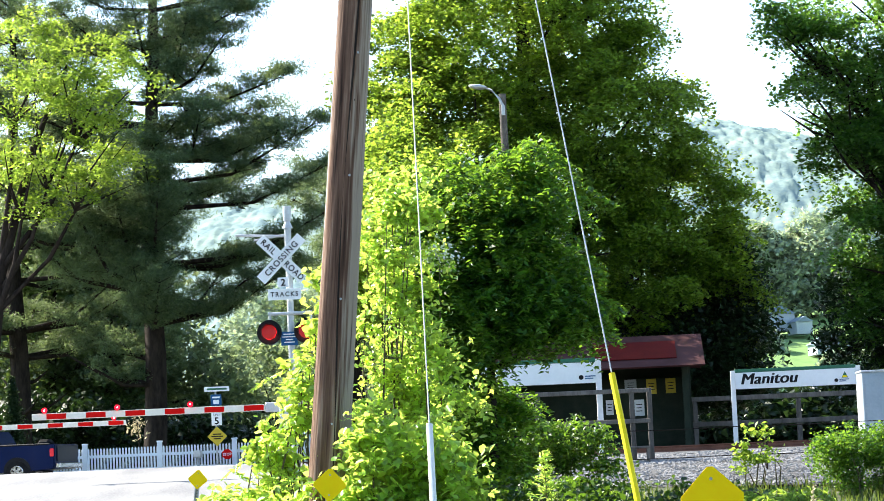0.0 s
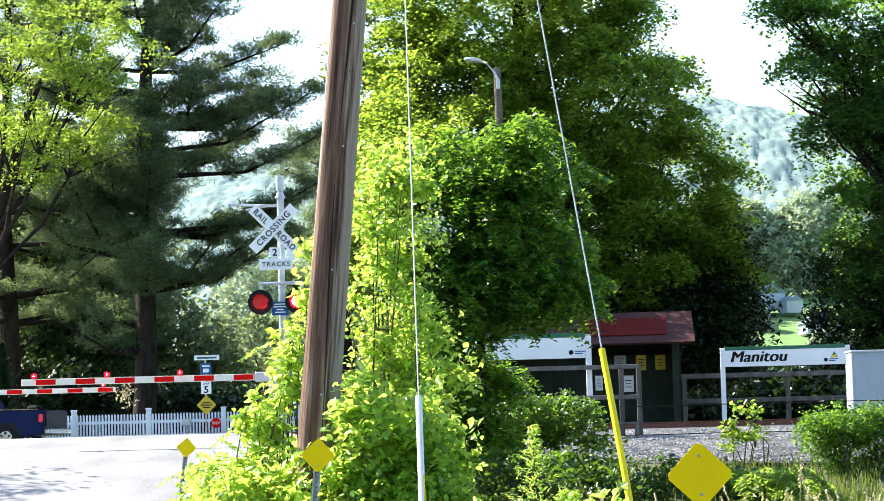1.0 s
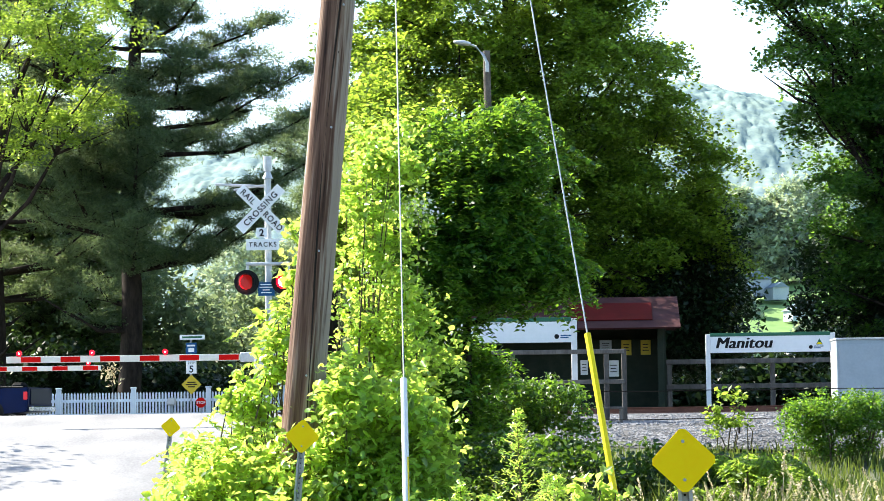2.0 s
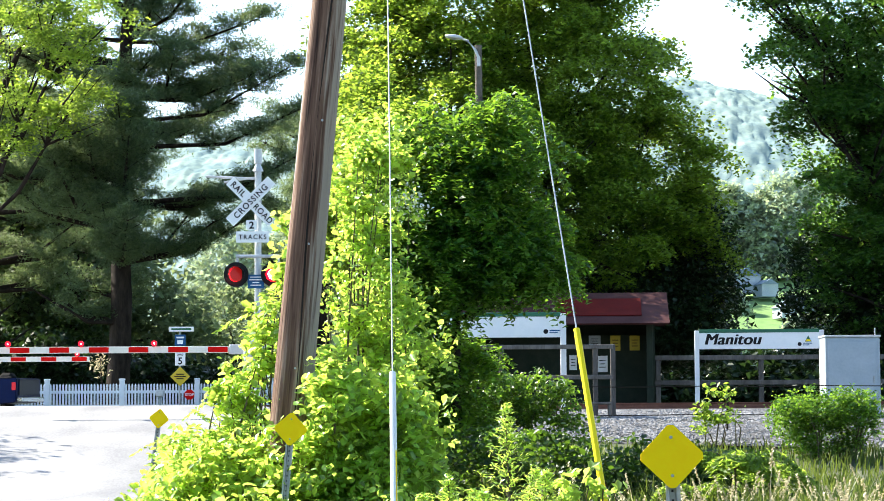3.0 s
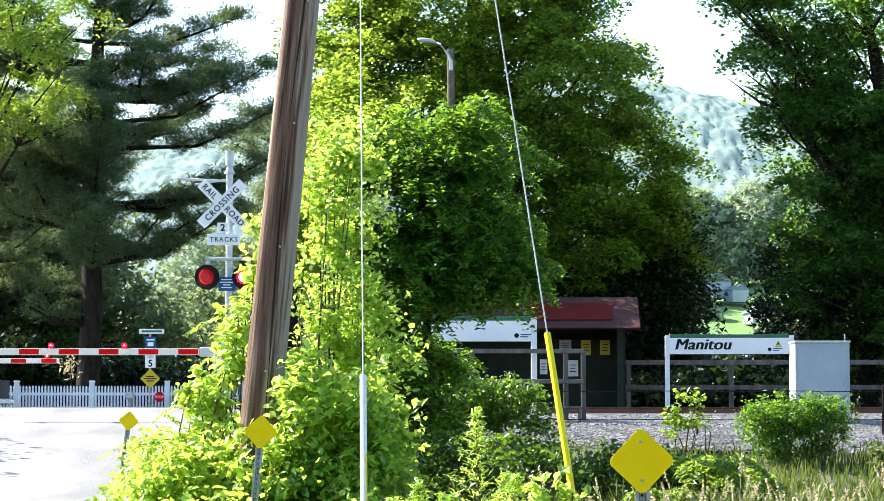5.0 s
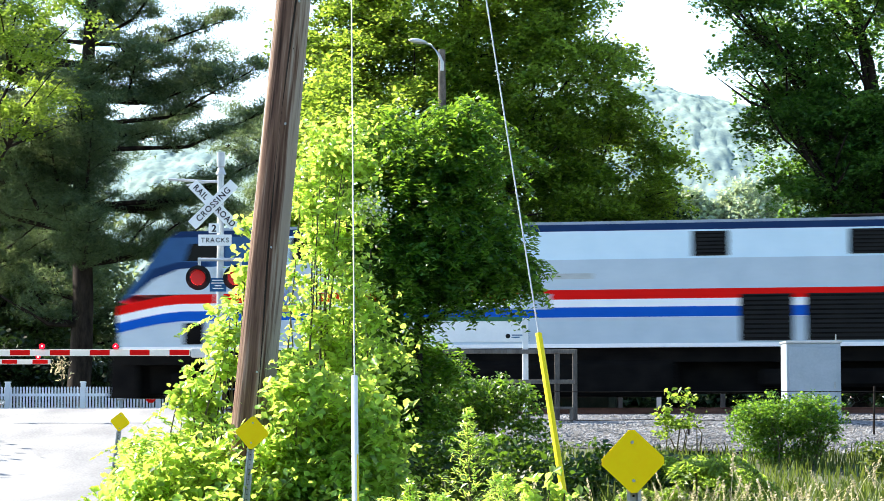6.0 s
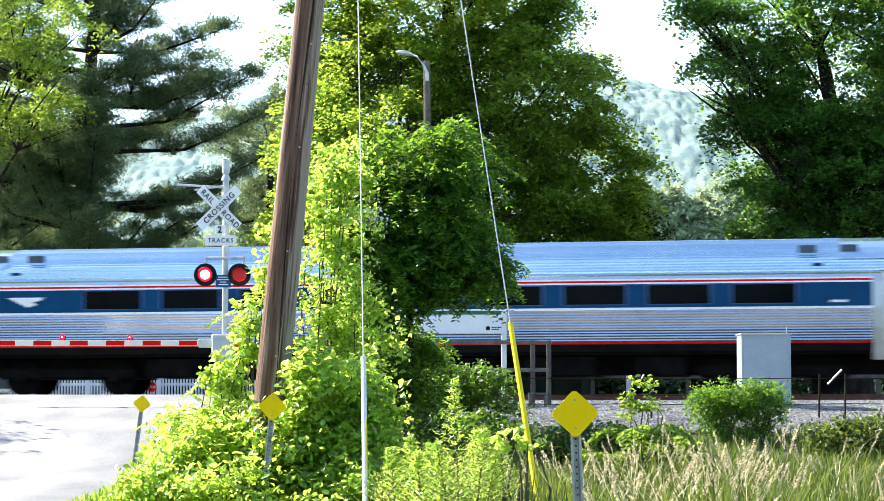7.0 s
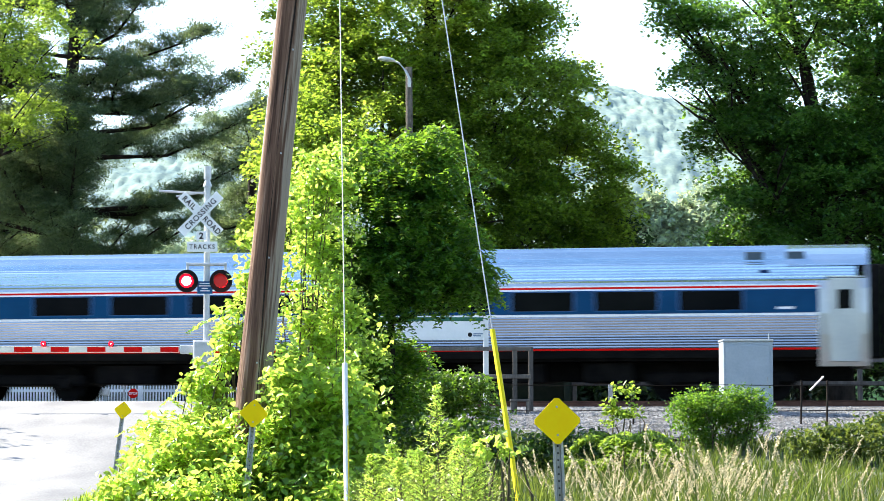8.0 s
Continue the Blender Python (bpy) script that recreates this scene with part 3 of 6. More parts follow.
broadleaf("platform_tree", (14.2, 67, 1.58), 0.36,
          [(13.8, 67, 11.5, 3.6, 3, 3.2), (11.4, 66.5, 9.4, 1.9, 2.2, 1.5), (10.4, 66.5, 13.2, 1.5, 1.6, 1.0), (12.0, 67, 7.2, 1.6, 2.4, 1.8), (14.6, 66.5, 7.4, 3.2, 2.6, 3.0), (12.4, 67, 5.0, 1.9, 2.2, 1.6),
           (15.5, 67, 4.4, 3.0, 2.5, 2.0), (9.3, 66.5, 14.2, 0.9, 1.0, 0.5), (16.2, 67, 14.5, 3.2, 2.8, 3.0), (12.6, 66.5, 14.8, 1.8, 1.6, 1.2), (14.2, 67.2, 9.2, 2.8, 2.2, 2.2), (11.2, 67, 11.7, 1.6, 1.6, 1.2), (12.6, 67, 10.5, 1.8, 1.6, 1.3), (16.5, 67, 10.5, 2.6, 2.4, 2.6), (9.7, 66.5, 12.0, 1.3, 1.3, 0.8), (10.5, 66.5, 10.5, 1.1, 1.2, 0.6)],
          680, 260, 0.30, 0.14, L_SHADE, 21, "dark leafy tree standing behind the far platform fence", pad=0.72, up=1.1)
# added backing with shade in its leaf colour; it also closes crown gaps
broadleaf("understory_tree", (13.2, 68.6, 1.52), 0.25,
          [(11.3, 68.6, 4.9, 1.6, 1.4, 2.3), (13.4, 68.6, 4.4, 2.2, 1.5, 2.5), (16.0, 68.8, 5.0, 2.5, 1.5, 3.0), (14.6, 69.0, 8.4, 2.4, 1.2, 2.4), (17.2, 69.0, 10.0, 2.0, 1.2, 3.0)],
          1300, 30, 0.32, 0.17, L_GLOOM, 17, "trees at the end of the platform, shade put into their leaf colour", kind="tri")
broadleaf("locust_tree", (-16.5, 72, 1.58), 0.26,
          [(-13.6, 71, 12.5, 2.2, 2, 2.4), (-12.4, 71, 11.6, 1.5, 1.6, 1.3), (-14.7, 71, 11.4, 1.8, 2, 1.6), (-12.3, 70.6, 14.0, 1.7, 1.6, 1.5), (-15, 71, 15, 2.2, 2, 2.0)],
          105, 180, 0.34, 0.14, L_LOCUST, 31, "yellow-green locust tree with airy foliage", aspect=0.5, pad=0.62, up=1.0)
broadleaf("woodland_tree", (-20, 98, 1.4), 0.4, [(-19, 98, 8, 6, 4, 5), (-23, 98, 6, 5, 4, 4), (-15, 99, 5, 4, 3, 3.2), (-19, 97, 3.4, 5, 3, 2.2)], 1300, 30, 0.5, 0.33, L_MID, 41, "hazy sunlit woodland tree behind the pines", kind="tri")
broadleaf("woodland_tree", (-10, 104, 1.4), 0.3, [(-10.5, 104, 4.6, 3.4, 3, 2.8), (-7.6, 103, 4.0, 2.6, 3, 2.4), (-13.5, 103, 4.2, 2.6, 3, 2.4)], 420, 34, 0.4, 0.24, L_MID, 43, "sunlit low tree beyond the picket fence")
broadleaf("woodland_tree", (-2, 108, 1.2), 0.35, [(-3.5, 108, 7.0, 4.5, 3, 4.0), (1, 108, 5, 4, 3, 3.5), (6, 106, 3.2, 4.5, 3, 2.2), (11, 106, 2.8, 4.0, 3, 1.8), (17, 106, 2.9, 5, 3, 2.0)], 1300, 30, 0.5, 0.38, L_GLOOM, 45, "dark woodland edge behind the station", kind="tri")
broadleaf("woodland_tree", (-18.5, 92, 1.4), 0.3, [(-18.6, 92, 10.8, 3.0, 2, 3.2), (-17.2, 92, 6.5, 3.0, 2, 2.6)], 420, 30, 0.5, 0.26, L_WOODS, 51, "shaded woodland tree among the pines")
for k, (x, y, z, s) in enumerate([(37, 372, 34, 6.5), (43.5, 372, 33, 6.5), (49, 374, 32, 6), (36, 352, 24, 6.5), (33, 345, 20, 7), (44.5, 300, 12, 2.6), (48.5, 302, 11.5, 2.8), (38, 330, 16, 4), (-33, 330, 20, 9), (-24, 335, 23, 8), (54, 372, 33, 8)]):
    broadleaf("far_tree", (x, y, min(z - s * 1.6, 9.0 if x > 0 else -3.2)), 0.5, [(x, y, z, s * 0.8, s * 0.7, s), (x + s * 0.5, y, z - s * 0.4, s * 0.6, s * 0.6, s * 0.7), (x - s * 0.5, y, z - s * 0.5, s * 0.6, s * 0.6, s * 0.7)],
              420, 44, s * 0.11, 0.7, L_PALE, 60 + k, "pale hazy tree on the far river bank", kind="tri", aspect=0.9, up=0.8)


def pine(base, height, seed, label, first=3.5, reach=6.0, lean=0.0, per=34):
    """A white pine: bare lower trunk, uneven tiers of long limbs that carry flat plates of needle tufts, with gaps between."""
    t = thing("pine_tree", *base, label=label, category="pine tree")
    r = rng(seed)
    tr = lambda h: (lean * h + 0.12 * math.sin(h * 0.5), 0.0, h)
    hs = np.linspace(-0.3, height, 12)
    paths = [([tr(h) for h in hs], [0.44 * (1 - 0.93 * max(h, 0) / height) + 0.03 for h in hs])]
    tufts = []
    h = first * 0.62
    while h < height - 0.4:
        f = max(0.0, (h - first) / (height - first))
        bare = h < first
        for k in range(int(r.integers(2, 4)) if bare else int(r.integers(3, 6))):
            a = r.uniform(0, 2 * math.pi)
            ln = reach * float(np.interp(f, [0, 0.15, 0.55, 0.85, 1], [0.8, 1, 0.85, 0.55, 0.2])) * r.uniform(0.55, 1.1)
            if bare:
                ln *= 0.55
            rise = r.uniform(0.0, 0.46)
            d = np.array([math.cos(a), math.sin(a) * 0.8, 0])
            n = np.array([-d[1], d[0], 0])
            bow = r.normal() * 0.08
            p0 = np.array(tr(h))
            p1 = p0 + d * ln * 0.5 + n * ln * bow + [0, 0, ln * (rise * 0.4 - 0.05)]
            p2 = p0 + d * ln + [0, 0, ln * (rise + 0.08)]
            rr = 0.05 + 0.07 * (1 - f)
            paths.append(([tuple(p0), tuple(p1), tuple(p2)], [rr, rr * 0.6, rr * 0.15]))
            if bare and r.random() < 0.75:
                continue
            for q in np.arange(0.34 + 0.1 * r.random(), 1.06, 0.78 / ln):
                c = p0 + (p1 - p0) * min(1, q * 2) + (p2 - p1) * max(0, q * 2 - 1)
                for sgn in (-1, 0, 1):
                    w = r.uniform(0.45, 1.3) * (1.2 - 0.7 * q) * (abs(sgn) or 0.2)
                    e = c + n * sgn * w + d * w * 0.6 + [0, 0, w * 0.3 + r.normal() * 0.12]
                    paths.append(([tuple(c), tuple(e)], [0.022, 0.006]))
                    # a plump clump with a flattish underside
                    size = r.uniform(0.26, 0.58)
                    for g in range(int(6 + 13 * size)):
                        o = r.normal(size=3) * [0.55, 0.55, 0.34] * size
                        o[2] = abs(o[2]) - 0.05
                        tufts.append(e + o)
        h += r.uniform(0.75, 1.3)
    limbs("trunk", paths, t, sides=5)
    c = np.array(tufts)
    pts = np.repeat(c, per, 0) + r.normal(size=(len(c) * per, 3)) * np.array([0.15, 0.15, 0.10]) + [0, 0, 0.05]
    leaf_mesh("needles", pts, r.uniform(0.10, 0.19, len(pts)), L_PINE, seed + 1, t, aspect=0.24, up=0.3, kind="tri", hang=-0.6)
    return t


pine((-12.2, 79, 1.58), 24.0, 71, "tall white pine with level tiers of dark needles", first=5.2, reach=7.6, lean=0.02, per=40)
pine((-18.0, 84, 1.58), 20.0, 73, "dark pine with long level limbs among the trees", first=4.0, reach=5.6, per=30)
pine((-16.0, 92, 1.58), 15.0, 79, "shaded pine deeper in the woods", first=2.5, reach=4.6, per=20)
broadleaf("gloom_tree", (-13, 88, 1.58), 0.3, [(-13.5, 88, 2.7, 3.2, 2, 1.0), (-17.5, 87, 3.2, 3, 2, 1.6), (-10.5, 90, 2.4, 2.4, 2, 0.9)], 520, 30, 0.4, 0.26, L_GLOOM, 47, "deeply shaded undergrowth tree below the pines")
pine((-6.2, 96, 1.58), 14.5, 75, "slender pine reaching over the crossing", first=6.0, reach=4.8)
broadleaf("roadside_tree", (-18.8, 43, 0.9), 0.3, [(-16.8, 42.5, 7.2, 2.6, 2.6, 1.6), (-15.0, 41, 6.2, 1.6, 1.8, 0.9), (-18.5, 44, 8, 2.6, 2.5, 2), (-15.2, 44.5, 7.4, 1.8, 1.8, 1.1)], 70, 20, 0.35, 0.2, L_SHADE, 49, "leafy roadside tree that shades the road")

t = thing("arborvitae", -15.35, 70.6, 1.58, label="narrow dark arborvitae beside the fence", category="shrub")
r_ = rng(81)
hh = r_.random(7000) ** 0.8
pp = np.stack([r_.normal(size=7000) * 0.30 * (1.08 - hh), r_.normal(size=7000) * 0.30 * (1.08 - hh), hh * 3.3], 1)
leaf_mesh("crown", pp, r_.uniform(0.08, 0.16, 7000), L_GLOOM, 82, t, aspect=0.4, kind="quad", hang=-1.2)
limbs("trunk", [([(0, 0, -0.2), (0, 0, 3.0)], [0.07, 0.02])], t)


# added tan leaf cluster that imitates a sun-dappled spot on the foliage
t = thing("dry_branch", -11.9, 73.5, 1.58, label="pale tan leaf cluster standing in for a sun-dappled spot by the pine", category="branch")
r_ = rng(85)
pp = np.stack([r_.normal(size=90) * 0.13, r_.normal(size=90) * 0.1, 1.62 + r_.normal(size=90) * 0.20], 1)
leaf_mesh("sun_dapple_leaves", pp, r_.uniform(0.09, 0.16, 90), L_SEED, 86, t, aspect=0.4, up=0.2, hang=0.8)["kind"] = "stuff"
limbs("stem", [([(0.1, 0, -0.2), (0.06, 0, 1.0), (0.0, 0, 1.9)], [0.03, 0.02, 0.008])], t)


# ---- tracks ----
def track(offset, label):
    t = thing("railway_track", 0, 53.5 + offset, 0, TRACK_TURN, label, "railway track", kind="structure")
    for s in (-0.72, 0.72):
        sec = [(-0.07, 1.60), (0.07, 1.60), (0.07, 1.62), (0.015, 1.64), (0.015, 1.72), (0.035, 1.735), (0.035, 1.757), (-0.035, 1.757), (-0.035, 1.735), (-0.015, 1.72), (-0.015, 1.64), (-0.07, 1.62)]
        v = [(x, s + y, z) for x in (-70, 240) for y, z in sec]
        n = len(sec)
        f = [(i, (i + 1) % n, n + (i + 1) % n, n + i) for i in range(n)] + [tuple(range(n))[::-1], tuple(range(n, 2 * n))]
        ob = mesh_object("rail", v, f, RUST, t)
        ob.data.materials.append(RAIL_TOP)
        for p in ob.data.polygons:
            if p.normal.z > 0.9 and p.center.z > 1.75:
                p.material_index = 1
    bm = box(0.22, 2.6, 0.16, bevel=0.015)
    first = part("sleeper", bm, SLEEPER, t)
    first.location = (-22, 0, 1.535)
    for k in range(1, 88):
        o = new("sleeper", first.data)
        o.parent = t
        o.location = (-22 + k * 0.55, 0, 1.535)
    return t


track(0.0, "near railway track with rusty rails on timber sleepers")
track(4.3, "far railway track with rusty rails on timber sleepers")

bv, bf = [], []
bx = np.arange(-4.6, 26, 0.5)
cols = [(-11.6, 0.0), (-10.6, 0.02), (-9.6, 0.025), (-8.2, 0.03), (-6.8, 0.03), (-5.2, 0.02), (-3.2, 0.05), (-1.6, 0.075), (0, 0.06), (1.6, 0.075), (2.4, 0.05), (4.3, 0.06), (6.2, 0.06), (7.0, 0.0)]
for s in bx:
    for o, dz in cols:
        y = float(track_y(s) + o)
        bv.append((s, y, float(ground_z(s, y)) + dz + 0.02))
n = len(cols)
for j in range(len(bx) - 1):
    for i in range(n - 1):
        bf.append((j * n + i, j * n + n + i, j * n + n + i + 1, j * n + i + 1))
tagged(mesh_object("ballast", bv, bf, BALLAST), "grey ballast bed under the tracks", "ballast", kind="structure")

r_ = rng(91)
N_ST = 26000
sx = r_.uniform(-1, 14, N_ST)
sy = track_y(sx) - 11.6 + 11.1 * r_.random(N_ST)
sz = np.array([float(ground_z(0, y)) for y in sy]) + 0.05
octa = np.array([(1, 0, 0), (-1, 0, 0), (0, 1, 0), (0, -1, 0), (0, 0, 1), (0, 0, -1)], float)
of = np.array([(0, 2, 4), (2, 1, 4), (1, 3, 4), (3, 0, 4), (2, 0, 5), (1, 2, 5), (3, 1, 5), (0, 3, 5)])
sv = octa[None] * r_.uniform(0.020, 0.048, (N_ST, 1, 3)) * [1, 1, 0.6] * r_.uniform(0.7, 1.3, (N_ST, 6, 1))
ang = r_.uniform(0, 6.28, N_ST)
cs, sn = np.cos(ang)[:, None], np.sin(ang)[:, None]
sv = np.stack([sv[..., 0] * cs - sv[..., 1] * sn, sv[..., 0] * sn + sv[..., 1] * cs, sv[..., 2]], -1) + np.stack([sx, sy, sz], 1)[:, None]
sf = (of[None] + (np.arange(N_ST) * 6)[:, None, None]).reshape(-1, 3)
tagged(mesh_object("ballast_stones", sv.reshape(-1, 3).tolist(), sf.tolist(), STONE), "loose pale grey crushed stone along the track", "gravel", kind="stuff")


# ---- crossing signal and gates ----
def flasher(parent, x):
    d = part("lamp_background", rod((x, -0.10, 4.38), (x, -0.075, 4.38), 0.255, sides=28), BLACK, parent)
    part("lamp_housing", rod((x, -0.08, 4.38), (x, 0.12, 4.38), 0.14, 0.10, sides=18), BLACK, d)
    # made-up turning disc, one face lit red, the other dim, imitates the lamp's switching
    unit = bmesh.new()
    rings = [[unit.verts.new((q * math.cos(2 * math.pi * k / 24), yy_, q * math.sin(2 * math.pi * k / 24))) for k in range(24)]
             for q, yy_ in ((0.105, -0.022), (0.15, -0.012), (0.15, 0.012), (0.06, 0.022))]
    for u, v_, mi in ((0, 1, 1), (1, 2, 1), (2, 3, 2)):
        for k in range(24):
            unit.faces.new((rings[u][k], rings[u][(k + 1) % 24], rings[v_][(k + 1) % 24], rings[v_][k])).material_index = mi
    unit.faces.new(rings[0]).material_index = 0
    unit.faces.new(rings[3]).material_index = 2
    lens = part("lens", unit, LAMP_CORE, d, "two-faced red lens disc, turned to imitate flashing")
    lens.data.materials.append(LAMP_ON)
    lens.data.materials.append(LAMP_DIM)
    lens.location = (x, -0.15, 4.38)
    hood = bmesh.new()
    n = 16
    ring = []
    for k in range(n + 1):
        a = math.radians(-20 + 220 * k / n)
        for rr in (0.165, 0.175):
            for yy_ in (-0.10, -0.30 if 30 < -20 + 220 * k / n < 150 else -0.2):
                ring.append(hood.verts.new((x + rr * math.cos(a), yy_, 4.38 + rr * math.sin(a))))
    for k in range(n):
        i, j = k * 4, k * 4 + 4
        for a, b in ((0, 1), (1, 3), (3, 2), (2, 0)):
            hood.faces.new((ring[i + a], ring[i + b], ring[j + b], ring[j + a]))
    part("visor", hood, BLACK, d)
    return lens


sig = thing("crossing_signal", -4.23, 46.0, 0, 0, "grey railroad crossing signal mast with crossbuck and red flashing lamps", "crossing signal")
part("mast", rod((0, 0.1, 1.2), (0, 0.1, 6.55), 0.07, sides=14), GALV_PAINT, sig)
part("foundation", box(0.6, 0.6, 0.5, (0, 0.1, 1.25), 0.02), BOX_GREY, sig)
cap = part("bell", rod((0, 0.1, 6.68), (0, 0.1, 6.98), 0.085, 0.085, 14), GALV_PAINT, sig)
part("bell_neck", rod((0, 0.1, 6.52), (0, 0.1, 6.70), 0.11, 0.04, 12), GALV_PAINT, sig)
bm = rod((0, 0.1, 6.36), (-1.08, 0.1, 6.42), 0.025, sides=8)
rod((-0.7, 0.1, 6.30), (0, 0.1, 6.40), 0.02, sides=8, bm=bm)
part("side_arm", bm, GALV_PAINT, sig)
CB = (-0.14, -0.02, 5.89)
for k, a in enumerate((45, -45)):
    outline = [(-0.61, -0.115), (0.61, -0.115), (0.61, 0.115), (-0.61, 0.115)]
    bl = part("crossbuck_blade", prism(outline, 0.012), SIGN_WHITE, sig)
    bl.matrix_basis = pose(CB[0], CB[1] - 0.02 * k, CB[2], 0, a, 0)
    for word, cx in ((("RAIL", -0.36), ("ROAD", 0.36)) if k == 0 else (("CROSSING", 0.0),)):
        writing("lettering", word, 0.175, BLACK, bl, (cx, -0.004, -0.06), align="CENTER", bold=0.003, squeeze=0.92 if k == 0 else 0.98, spread=1.15)
pl = part("track_count_plate", prism([(-0.11, 5.30), (0.11, 5.30), (0.11, 5.50), (-0.11, 5.50)], 0.01, at=(-0.12, -0.03, 0)), SIGN_WHITE, sig)
writing("lettering", "2", 0.2, BLACK, pl, (-0.12, -0.035, 5.33), align="CENTER", bold=0.005)
pl = part("tracks_plate", prism([(-0.34, 5.04), (0.34, 5.04), (0.34, 5.27), (-0.34, 5.27)], 0.01, at=(-0.10, -0.03, 0)), SIGN_WHITE, sig)
writing("lettering", "TRACKS", 0.135, BLACK, pl, (-0.10, -0.035, 5.11), align="CENTER", bold=0.002, squeeze=0.95, spread=1.3)
bm = rod((-0.45, 0.02, 4.76), (0.45, 0.02, 4.76), 0.035, sides=10)
rod((-0.42, 0.02, 4.80), (-0.42, 0.02, 4.56), 0.03, sides=8, bm=bm)
rod((0.42, 0.02, 4.80), (0.42, 0.02, 4.56), 0.03, sides=8, bm=bm)
part("crossarm", bm, GALV_PAINT, sig)
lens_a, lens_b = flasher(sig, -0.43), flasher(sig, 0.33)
pl = part("notice_plate", prism([(-0.17, 4.10), (0.17, 4.10), (0.17, 4.38), (-0.17, 4.38)], 0.01, at=(-0.03, -0.04, 0)), BLUE_SIGN, sig, "blue notice plate")
bm = None
for k, wd in enumerate((0.24, 0.28, 0.14, 0.22)):
    bm = box(wd, 0.003, 0.02, (-0.03, -0.045, 4.33 - k * 0.055), bm=bm)
part("lettering", bm, SIGN_WHITE, pl)
part("gate_mechanism", box(0.45, 0.5, 0.62, (-0.05, 0.0, 2.75), 0.04), GALV_PAINT, sig)


def gate_stand(t, x, z):
    part("gate_stand", box(0.3, 0.4, z + 0.15 - 1.5, (x, 0.1, -(z - 0.15 - 1.5) / 2), 0.03), GALV_PAINT, t)


def gate(name, x0, x1, y, z, lights, label, flip=1, period=0.813, h=0.135):
    """A striped arm from its butt x0 to its tip x1."""
    t = thing(name, x0, y, z, 0, label, "crossing gate")
    ln = abs(x1 - x0)
    sgn = 1 if x1 > x0 else -1
    part("arm", box(ln, 0.04, h, (sgn * ln / 2, 0, 0), 0.006), GATE_WHITE, t)
    q = 0.02 if flip > 0 else 0.4
    while q + 0.4 < ln + 0.05:
        part("red_stripe", box(0.406, 0.046, h - 0.025, (sgn * (q + 0.2), 0, 0)), RED, t)
        q += period
    part("arm_hinge", box(0.3, 0.1, 0.2, (-sgn * 0.16, 0.02, 0), 0.02), GALV_PAINT, t)
    for lx in lights:
        b = part("gate_lamp", box(0.12, 0.1, 0.1, (sgn * lx, 0, h / 2 + 0.05), 0.02), BLACK, t)
        part("lens", rod((sgn * lx, -0.075, h / 2 + 0.06), (sgn * lx, -0.045, h / 2 + 0.06), 0.058, sides=14), GATE_LAMP, b)
        part("bulb_glow", rod((sgn * lx, -0.082, h / 2 + 0.06), (sgn * lx, -0.074, h / 2 + 0.06), 0.014, sides=10), LAMP_CORE, b)
    return t


gate("crossing_gate", -4.83, -9.62, 46.1, 2.86, (1.52, 3.02, 4.52), "lowered red and white striped crossing gate arm with red lamps")
gate_stand(gate("crossing_gate", -19.0, -10.0, 60.0, 3.03, (8.68, 4.4), "far lowered red and white striped crossing gate arm", flip=-1), -0.3, 3.03)


# ---- markers, pole, guys ----
def marker(x, y, zc, foot, lean, post_w, s=0.179):
    t = thing("object_marker", x, y, foot, 0, "yellow diamond marker plate on a galvanised channel post", "road marker", "roadside markers", ry=lean)
    h = zc - foot
    plate = bmesh.new()
    pts = []
    for a in range(4):
        ax, az = ((s, 0), (0, s), (-s, 0), (0, -s))[a]
        nx, nz = ((0, s), (-s, 0), (0, -s), (s, 0))[a]
        px, pz = ((0, -s), (s, 0), (0, s), (-s, 0))[a]
        for q in ((px, pz), (nx, nz)):
            pts.append((ax + (q[0] - ax) * 0.09, az + (q[1] - az) * 0.09))
    prism(pts, 0.006, plate, (0, -0.03, h))
    pl = part("plate", plate, YELLOW, t)
    for dz in (0.1, -0.1):
        part("bolt", rod((0, -0.035, h + dz), (0, -0.028, h + dz), 0.009, sides=8), GALV, pl)
    w = post_w
    sec = [(-w, -0.012), (-w * 0.5, -0.012), (-w * 0.35, 0.022), (w * 0.35, 0.022), (w * 0.5, -0.012), (w, -0.012), (w, -0.008), (w * 0.55, -0.008), (w * 0.4, 0.026), (-w * 0.4, 0.026), (-w * 0.55, -0.008), (-w, -0.008)]
    n = len(sec)
    z1 = h + 0.12
    v = [(a, b, z) for z in (-0.3, z1) for a, b in sec]
    part_ = mesh_object("post", v, [(i, (i + 1) % n, n + (i + 1) % n, n + i) for i in range(n)] + [tuple(range(n))[::-1], tuple(range(n, 2 * n))], GALV, t)
    bm = None
    for k in range(int(h / 0.05) - 3):
        bm = box(0.012, 0.003, 0.012, (0, 0.0205, 0.05 + k * 0.05), bm=bm)
    part("bolt_hole", bm, BLACK, t)["kind"] = "stuff"
    return t


marker(1.12, 11.8, 1.28, -0.05, -2.0, 0.038)
marker(-1.87, 22.7, 1.37, 0.0, 5.0, 0.038)
marker(-5.02, 36.0, 1.47, 0.30, 7.0, 0.038, 0.165)

pole = thing("utility_pole", -1.98, 23.55, -0.2, 0, "weathered brown wooden utility pole, cracked and leaning", "utility pole", ry=5.35)
pv, pf = [], []
sides, rings = 40, 60
r_ = rng(101)
crack = r_.uniform(-0.0018, 0.0018, sides)
